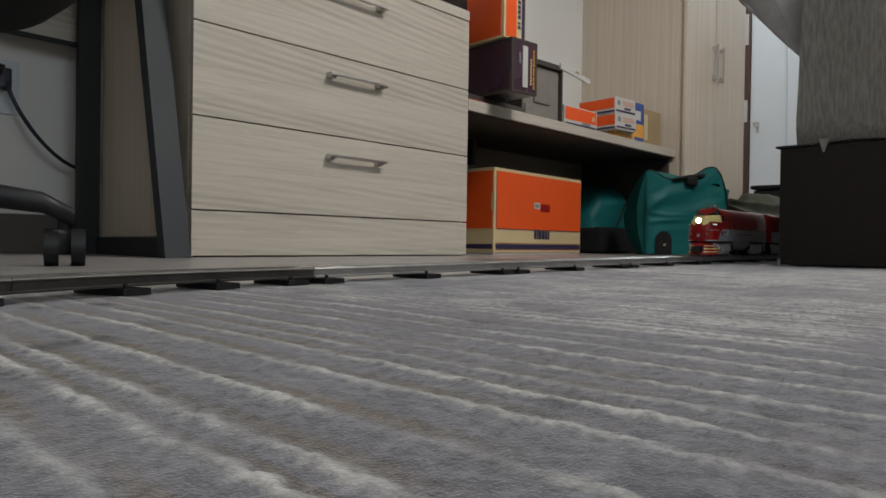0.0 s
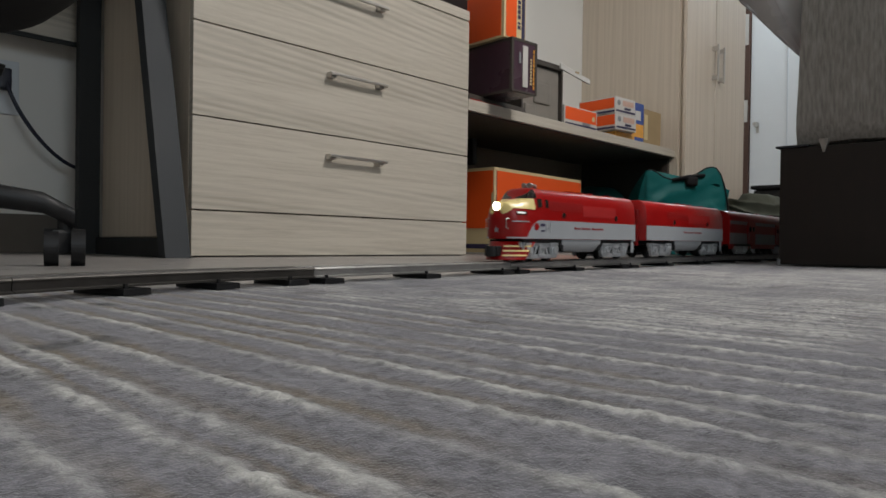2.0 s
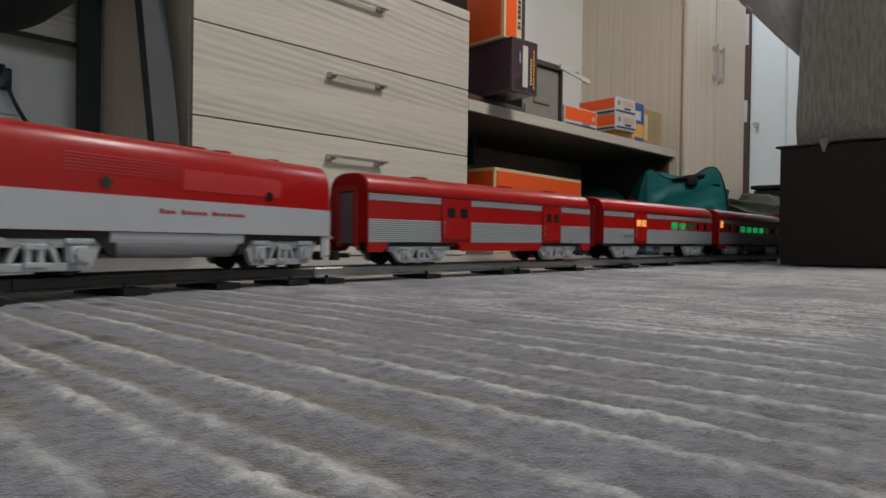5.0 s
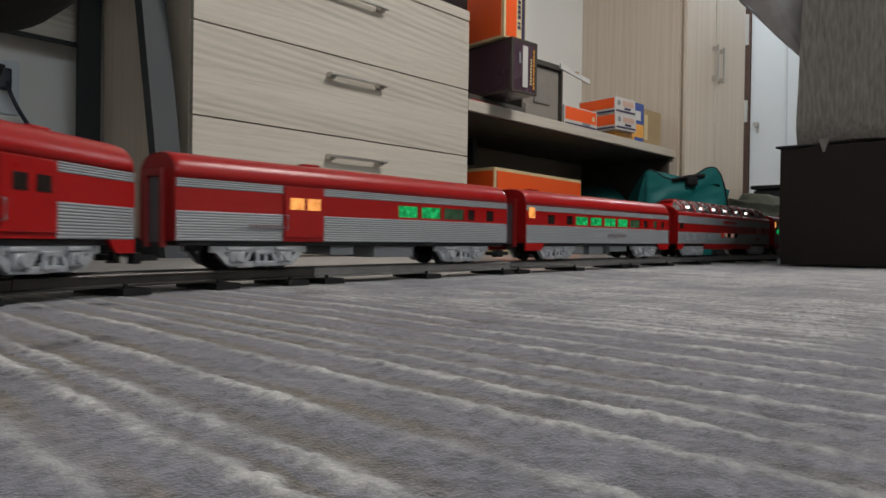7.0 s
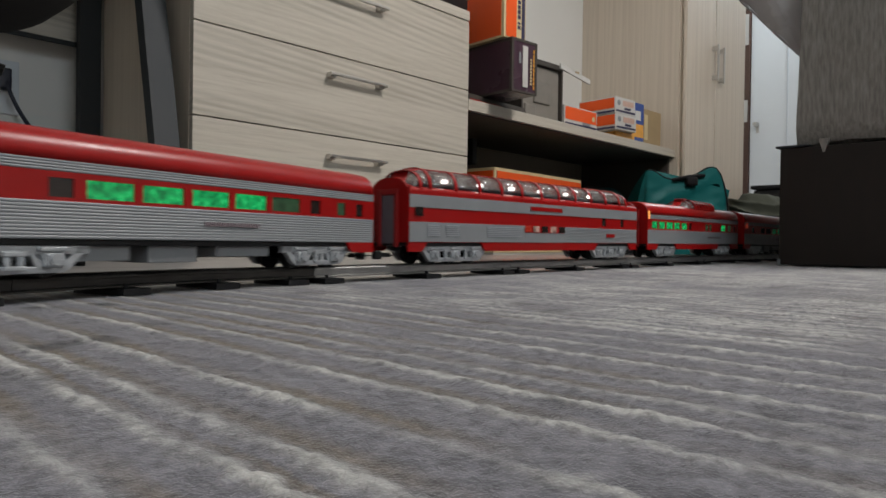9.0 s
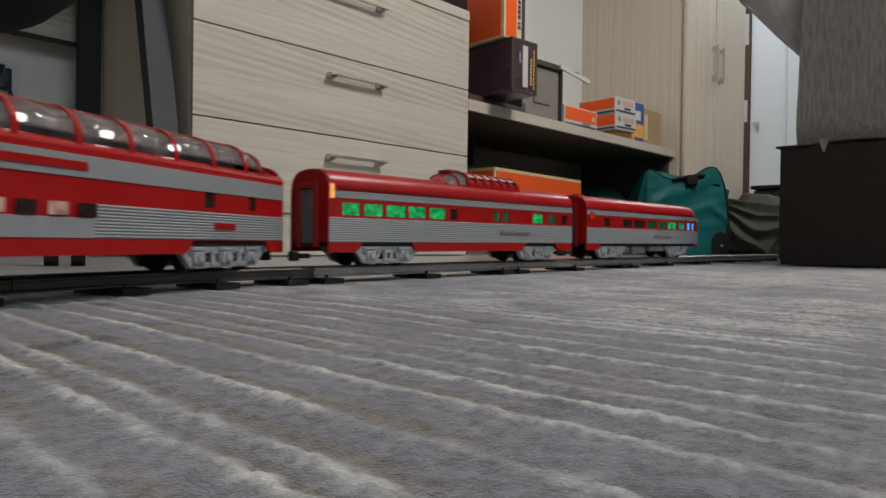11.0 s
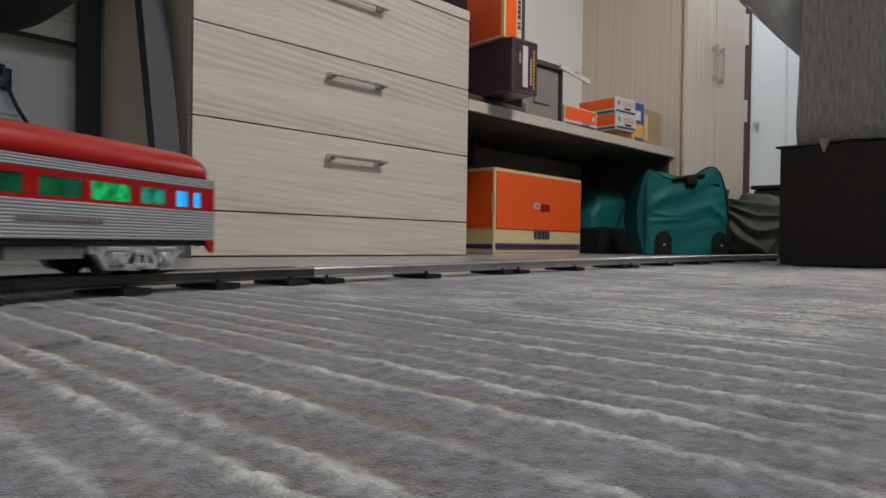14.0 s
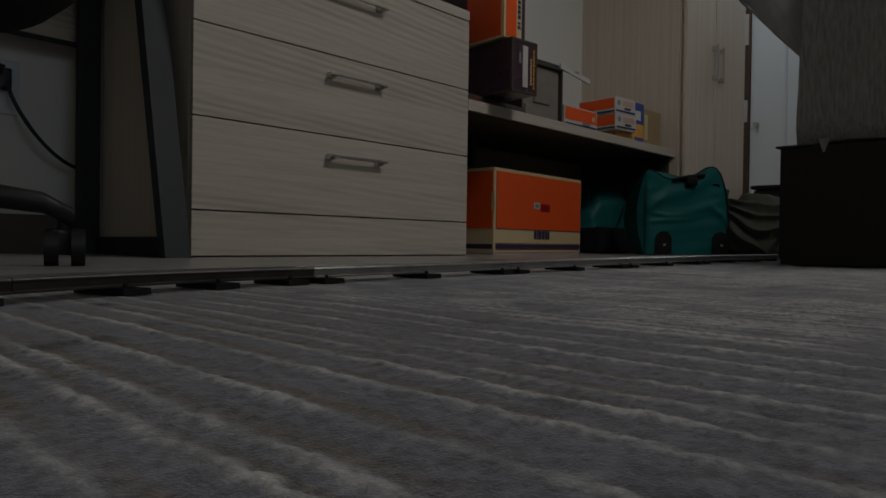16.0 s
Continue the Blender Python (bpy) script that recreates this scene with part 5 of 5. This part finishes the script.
        loco_patch("sill_strip", lo, L, False, 0.001, L - 0.001, 0.0313, 0.0335, (-1, 1), LOCOSILVER, lift=0.0009, nx=4, nz=1)
        part("diaphragm", boxes((-h - 0.006, -h + 0.001, -0.017, -0.0115, 0.022, 0.086), (-h - 0.006, -h + 0.001, 0.0115, 0.017, 0.022, 0.086), (-h - 0.006, -h + 0.001, -0.0115, 0.0115, 0.08, 0.086), bev=0.001), REDDARK, lo)
        part("end_door", boxes((-h - 0.0015, -h + 0.001, -0.0112, 0.0112, 0.028, 0.079)), REDDARK, lo)
        coupler(lo, -h - 0.0005, -1)
    part("diaphragm", boxes((h - 0.001, h + 0.006, -0.017, -0.0115, 0.022, 0.086), (h - 0.001, h + 0.006, 0.0115, 0.017, 0.022, 0.086), (h - 0.001, h + 0.006, -0.0115, 0.0115, 0.08, 0.086), bev=0.001), REDDARK, lo)
    coupler(lo, h + 0.0005, 1)
    part("step_plate", boxes((h - 0.004, h + 0.012, -0.026, 0.026, 0.029, 0.0315), bev=0.0006), LOCOSILVER, lo)
    for q in (0.345, 0.80) if cab else (0.32, 0.76):
        for sy in (-1, 1):
            ph = part("porthole", rod(bmesh.new(), (q * L - h, sy * 0.0316, 0.0660), (q * L - h, sy * 0.0327, 0.0660), 0.0043, 18), DARKGLASS, lo)
            part("porthole_rim", rod(bmesh.new(), (q * L - h, sy * 0.0316, 0.0660), (q * L - h, sy * 0.0323, 0.0660), 0.0053, 18), REDDARK, ph)
    loco_patch("grille", lo, L, cab, 0.50 * L, 0.80 * L, 0.0655, 0.0825, (-1, 1), GRILLE, lift=0.0004, nx=4, nz=4)
    for k in range(6):
        loco_patch("louvre", lo, L, cab, 0.235 * L, 0.495 * L, 0.0725 + k * 0.0023, 0.0736 + k * 0.0023, (-1, 1), GRILLE, lift=0.0005, nx=4, nz=1)
    x0 = (0.43 if cab else 0.44) * L
    for word in (3, 5, 7):
        for k in range(word):
            loco_patch("lettering", lo, L, cab, x0, x0 + 0.0036, 0.0458, 0.0484 + (0.0010 if k == 0 else 0), (-1, 1), REDDARK, lift=0.0009, nx=1, nz=1)
            x0 += 0.0052
        x0 += 0.0048
    for q, r in ((0.52, 0.010), (0.60, 0.010), (0.68, 0.010), (0.86, 0.007)):
        part("roof_fan", rod(bmesh.new(), (q * L - h, 0, 0.1022), (q * L - h, 0, 0.1055), r, 18), RED, lo)
    # fuel tank between the trucks
    bm = bmesh.new()
    half = [(0.0312, 0.0325)] + [(0.0132 + 0.0180 * math.cos(a), 0.0290 - 0.0175 * math.sin(a)) for a in [math.pi / 2 * k / 9 for k in range(10)]]
    prism(bm, half + [(-y, z) for y, z in half[::-1]], "x", -h + (0.117 if cab else 0.122), h - 0.118)
    for x, d in ((-h + (0.117 if cab else 0.122), 1), (h - 0.118, -1)):
        part("wheel_arch", prism(bmesh.new(), [(x - d * 0.020, 0.0316), (x + d * 0.005, 0.0316), (x + d * 0.005, 0.0130), (x - d * 0.001, 0.0150), (x - d * 0.006, 0.0215), (x - d * 0.011, 0.0270)],
                                 "y", -0.0302, 0.0302), BLACKPL, lo)
    part("fuel_tank", bm, LOCOSILVER, lo, "silver grey fuel tank")
    for x in (-h + (0.068 if cab else 0.070), h - 0.066):
        truck(lo, x, 0.060, tall=1.28)
        part("truck_fairing", boxes((x - 0.046, x + 0.046, -0.0290, 0.0290, 0.0262, 0.0305)), BLACKPL, lo)
    part("side_steps", boxes((h - 0.012, h - 0.004, -0.031, -0.029, 0.010, 0.0312), bev=0.0006), LOCOSILVER, lo)
    return lo


LA, LB, LC, LS = 0.347, 0.367, 0.4566, 0.553
loco_a = locomotive("diesel_locomotive", "red, silver and cream streamlined toy diesel locomotive, headlight lit", LA, True)
loco_b = locomotive("booster_locomotive", "red and silver cabless toy booster locomotive", LB, False)

END = 0.045
ENDS = ((0.0, END), (LC - END, LC))
baggage = passenger_shell("baggage_car", "red toy baggage car with silver corrugated bands and two side doors", LC, [],
                          doors=[(0.115, 0.168, [(0.124, 0.137, "d"), (0.147, 0.160, "d")]), (0.325, 0.372, [(0.334, 0.346, "d"), (0.353, 0.366, "d")])],
                          skirts=[(0.0, 0.03), (0.145, 0.325), (LC - 0.03, LC)])
roof_vents(baggage, (-0.12, 0.05, 0.16))
combine = passenger_shell("combine_car", "red and silver toy combine car with orange-lit door and green-lit windows", LC,
                          [(0.256, 0.287, "g"), (0.293, 0.326, "g"), (0.332, 0.368, "m"), (0.376, 0.389, "d"), (0.412, 0.428, "d")],
                          doors=[(0.106, 0.152, [(0.112, 0.128, "o"), (0.132, 0.147, "o")])], skirts=[])
roof_vents(combine, (-0.07,))
underbody(combine, ((-0.06, -0.03, 0.012), (0.0, 0.06, 0.009)))
coach = passenger_shell("passenger_coach", "red and silver toy coach with green-lit windows", LC,
                        [(0.054, 0.072, "d"), (0.104, 0.121, "d"), (0.130, 0.166, "g"), (0.173, 0.209, "g"), (0.217, 0.254, "g"), (0.261, 0.297, "g"), (0.304, 0.340, "m"),
                         (0.355, 0.369, "d"), (0.395, 0.408, "m"), (0.426, 0.437, "d"), (0.007, 0.019, "o", 0.0600, 0.0745)],
                        skirts=ENDS)
roof_vents(coach, (-0.17,))
underbody(coach, ((-0.10, -0.06, 0.010), (-0.045, 0.0, 0.008), (0.02, 0.08, 0.012)))
dome = passenger_shell("dome_car", "red and silver toy car with a short glazed roof dome", LC,
                       [(0.018, 0.041, "g"), (0.047, 0.073, "g"), (0.079, 0.108, "g"), (0.113, 0.140, "g"), (0.147, 0.174, "g"), (0.183, 0.195, "d"),
                        (0.266, 0.281, "m"), (0.287, 0.300, "m"), (0.354, 0.379, "g"), (0.392, 0.414, "m"), (0.428, 0.442, "d"), (0.0015, 0.0060, "o", 0.0695, 0.0840)],
                       skirts=[(0.0, END), (0.118, 0.338), (LC - END, LC)])
# the red "r" pane at the front imitates a reflection with a faint glow
last = passenger_shell("tail_coach", "red and silver toy tail coach with green and blue lit windows", 0.432,
                       [(0.055, 0.073, "d"), (0.119, 0.149, "d"), (0.157, 0.197, "d"), (0.209, 0.241, "k"), (0.252, 0.287, "k"), (0.294, 0.332, "g"), (0.342, 0.370, "t"),
                        (0.382, 0.397, "b"), (0.404, 0.414, "b"), (0.009, 0.021, "r", 0.0630, 0.0745)], skirts=((0.0, END), (0.419, 0.432)), tail=True)
roof_vents(last, (-0.19,))
underbody(last, ((-0.10, -0.06, 0.010), (-0.045, 0.0, 0.008), (0.02, 0.08, 0.012)))
for c, a, b in ((coach, 0.0, 0.06), (last, 0.02, 0.09), (combine, -0.16, -0.12), (dome, 0.05, 0.12)):
    name_bar(c, a, b, 0.0372, NAMEPLATE, 0.0034, 13)


# short dome
def arch(u, x, hw, z0, z1):
    a = math.pi * u
    return (x, -hw * power(math.cos(a), 2.5), z0 + (z1 - z0) * abs(math.sin(a)) ** 0.8)


def glazed(car, xs, hw, z0, low=0.03, high=0.40, thick=0.0014, glass=None):
    """Arched glazing bars at each x with curved panes between them, ridge on top."""
    for x, zt in xs:
        bm = bmesh.new()
        rows = []
        for dx, r in ((-thick, 0.0), (-thick, 0.0011), (thick, 0.0011), (thick, 0.0)):
            rows.append([arch(i / 20, x + dx, hw + r, z0, zt + r) for i in range(21)])
        rows.append(rows[0])
        grid(bm, rows)
        part("glazing_bar", bm, RED, car)
    for (xa, za), (xb, zb) in zip(xs, xs[1:]):
        for u0, u1 in ((low, high), (1 - high, 1 - low)):
            bm = bmesh.new()
            grid(bm, [[arch(u0 + (u1 - u0) * i / 10, x, hw, z0, z) for i in range(11)] for x, z in ((xa + thick, za), (xb - thick, zb))])
            ex = bmesh.ops.extrude_face_region(bm, geom=bm.faces[:])
            for v in (g for g in ex["geom"] if isinstance(g, bmesh.types.BMVert)):
                v.co.y *= 0.97
                v.co.z -= 0.0006
            bmesh.ops.recalc_face_normals(bm, faces=bm.faces)
            part("pane", bm, glass or DOMEGLASS, car, smooth=True)
        bm = bmesh.new()
        grid(bm, [[arch(high + (1 - 2 * high) * i / 6, x, hw + 0.0006, z0, z + 0.0006) for i in range(7)] for x, z in ((xa, za), (xb, zb))])
        ex = bmesh.ops.extrude_face_region(bm, geom=bm.faces[:])
        for v in (g for g in ex["geom"] if isinstance(g, bmesh.types.BMVert)):
            v.co.z -= 0.0012
        part("ridge", bm, RED, car, smooth=True)


hd = LC / 2
xs = [(0.184 - hd, 0.0985), (0.204 - hd, 0.1110), (0.222 - hd, 0.1145)]
glazed(dome, xs, 0.0258, 0.0935, 0.03, 0.42)
xs = [(0.222 - hd + 0.0168 * k, 0.1145 - 0.0002 * k) for k in range(7)]
glazed(dome, xs, 0.0262, 0.0990, 0.15, 0.34, 0.0022, DOMEPANE)
part("dome_rear", prism(bmesh.new(), half_round(0.0268, 0.0900, 0.1140, 18, 3.0), "x", 0.3225 - hd, 0.330 - hd), RED, dome)
part("dome_side", prism(bmesh.new(), half_round(0.0268, 0.0860, 0.1068, 18, 5.0), "x", 0.222 - hd, 0.3235 - hd), RED, dome)
part("dome_base", prism(bmesh.new(), half_round(0.0268, 0.086, 0.0975, 14, 5.0), "x", 0.180 - hd, 0.222 - hd), RED, dome)
part("roof_cap", boxes((0.205 - hd, 0.224 - hd, -0.010, 0.010, 0.1125, 0.1165), bev=0.0015), REDDARK, dome)

# full-length dome
hs = LS / 2
sup = passenger_shell("full_dome_car", "red and silver toy car with a full-length glazed dome roof", LS,
                      [(0.010, 0.022, "d", 0.0560, 0.0660), (0.434, 0.447, "d"), (0.496, 0.506, "d"),
                       (0.222, 0.236, "r", 0.0405, 0.0490), (0.243, 0.256, "w", 0.0405, 0.0490), (0.264, 0.277, "d", 0.0405, 0.0490), (0.286, 0.299, "w", 0.0405, 0.0490), (0.308, 0.322, "d", 0.0405, 0.0490)],
                      skirts=[(0.0, 0.03), (0.13, 0.42), (LS - 0.03, LS)], roof=False, upper=False, belt=False, axles=3)
for sy in (-1, 1):
    y0, y1 = sorted((sy * 0.0318, sy * 0.0328))
    part("silver_band", boxes((-hs + 0.001, hs - 0.001, y0, y1, 0.0655, 0.0800), bev=0.0003), SILVER, sup)
    part("silver_belt", boxes((-hs + 0.001, 0.222 - hs, y0, y1, 0.0262, 0.0490), (0.222 - hs, 0.322 - hs, y0, y1, 0.0262, 0.0395), bev=0.0003), SILVER, sup)
    bm = bmesh.new()
    fluted(bm, 0.322 - hs, hs - 0.001, sy, 0.0262, 0.0490, 10, deep=0.0007)
    part("fluted_belt", bm, SILVER, sup, "silver corrugated lower band")
    part("name_plate", boxes((0.446 - hs, 0.474 - hs, min(sy * 0.0327, sy * 0.0336), max(sy * 0.0327, sy * 0.0336), 0.0350, 0.0405), bev=0.0002), RED, sup)
    part("name_plate", boxes((0.235 - hs, 0.315 - hs, min(sy * 0.0327, sy * 0.0336), max(sy * 0.0327, sy * 0.0336), 0.0700, 0.0755), bev=0.0002), RED, sup)
    for a, b in ((0.030, 0.050), (0.062, 0.086), (0.140, 0.215)):
        bm = bmesh.new()
        for k in range(6):
            box(bm, a - hs, b - hs, min(sy * 0.0327, sy * 0.0337), max(sy * 0.0327, sy * 0.0337), 0.0335 + k * 0.0023, 0.0346 + k * 0.0023)
        part("louvre", bm, LOCOSILVER, sup)
bm = prism(bmesh.new(), half_round(0.0326, 0.0778, 0.0905, 18, 5.0), "x", -hs + 0.001, hs - 0.001)
part("roof_base", bm, RED, sup, "glossy red roof deck")
xs = [(-hs + 0.006, 0.0915), (-hs + 0.020, 0.1085)] + [(-hs + 0.036 + 0.0456 * k, 0.1130) for k in range(11)] + [(hs - 0.038, 0.109), (hs - 0.025, 0.0915)]
glazed(sup, xs, 0.0306, 0.0865, 0.06, 0.37, 0.0024)
# glowing beads behind the panes stand in for the dome's white highlights
for k in range(6):
    for sy in (-1, 1):
        x = -hs + 0.070 + 0.068 * k
        part("dome_glint", rod(bmesh.new(), (x - 0.0035, sy * 0.0215, 0.0985), (x + 0.0035, sy * 0.0215, 0.0985), 0.0026, 10), DOMEGLINT, sup, "small glowing bead standing in for a white highlight on the dome")
part("seat_deck", boxes((-hs + 0.03, hs - 0.05, -0.012, 0.012, 0.090, 0.0985), bev=0.002), GREYSTEEL, sup)


# ---- floor planks, laid along the room with staggered ends ----
def plank_mesh(length, width):
    bm = boxes((0.0004, length - 0.0004, 0.0004, width - 0.0004, -0.0038, 0.0))
    bmesh.ops.bevel(bm, geom=[e for e in bm.edges if e.verts[0].co.z > -0.001 and e.verts[1].co.z > -0.001], offset=0.0009, segments=1, affect="EDGES")
    me = bpy.data.meshes.new("plank")
    bm.to_mesh(me)
    bm.free()
    me.materials.append(FLOOR_WOOD)
    return me


PLANK_L, PLANK_W = (X1 - X0) / 5, (Y1 - Y0) / 25
WHOLE, HALF = plank_mesh(PLANK_L, PLANK_W), plank_mesh(PLANK_L / 2, PLANK_W)
for row in range(25):
    x = X0
    for me in ([WHOLE] * 5 if row % 2 == 0 else [HALF] + [WHOLE] * 4 + [HALF]):
        plank = new("plank", me)
        plank.parent = floor
        plank.location = (x, Y0 + row * PLANK_W, 0.0)
        x += PLANK_L if me is WHOLE else PLANK_L / 2


# ---- what moves ----
def gone(t):
    """How far the rear end of the first locomotive is from the joint at t seconds."""
    rows = [(0.0, 1.391), (1.0, 1.039), (2.0, 0.687), (2.5, 0.5115), (3.5, 0.1585), (4.2, -0.0875), (6.4, -0.8737), (7.0, -1.0852), (8.3, -1.5505),
            (9.1, -1.8465), (11.5, -2.6935), (12.5, -3.0451), (13.0, -3.220), (14.0, -3.573), (14.5, -3.765), (16.0, -4.310)]
    for (a, p), (b, q) in zip(rows, rows[1:]):
        if t <= b:
            return p + (q - p) * (t - a) / (b - a) - 0.0198
    return rows[-1][1] - 0.0198


def stand(front, length, pivot):
    """The pose of a vehicle whose front end is at that place along the line, carried by two pivots."""
    mid = front + length / 2
    xa, ya, za, _ = line_at(mid - (length / 2 - pivot))
    xb, yb, zb, _ = line_at(mid + (length / 2 - pivot))
    run = math.hypot(xb - xa, yb - ya)
    return pose((xa + xb) / 2, (ya + yb) / 2, (za + zb) / 2, 0, -math.degrees(math.atan2(zb - za, run)), math.degrees(math.atan2(yb - ya, xb - xa)))


def motions():
    train, place = [(loco_a, -LA, LA)], 0.0422
    for car, length in ((loco_b, LB), (baggage, LC), (combine, LC), (coach, LC), (sup, LS), (dome, LC), (last, 0.432)):
        train.append((car, place, length))
        place += length + 0.0422
    for car, offset, length in train:
        walk(car, [(k * 0.2, stand(gone(k * 0.2) + offset, length, 0.085)) for k in range(81)])


motions()
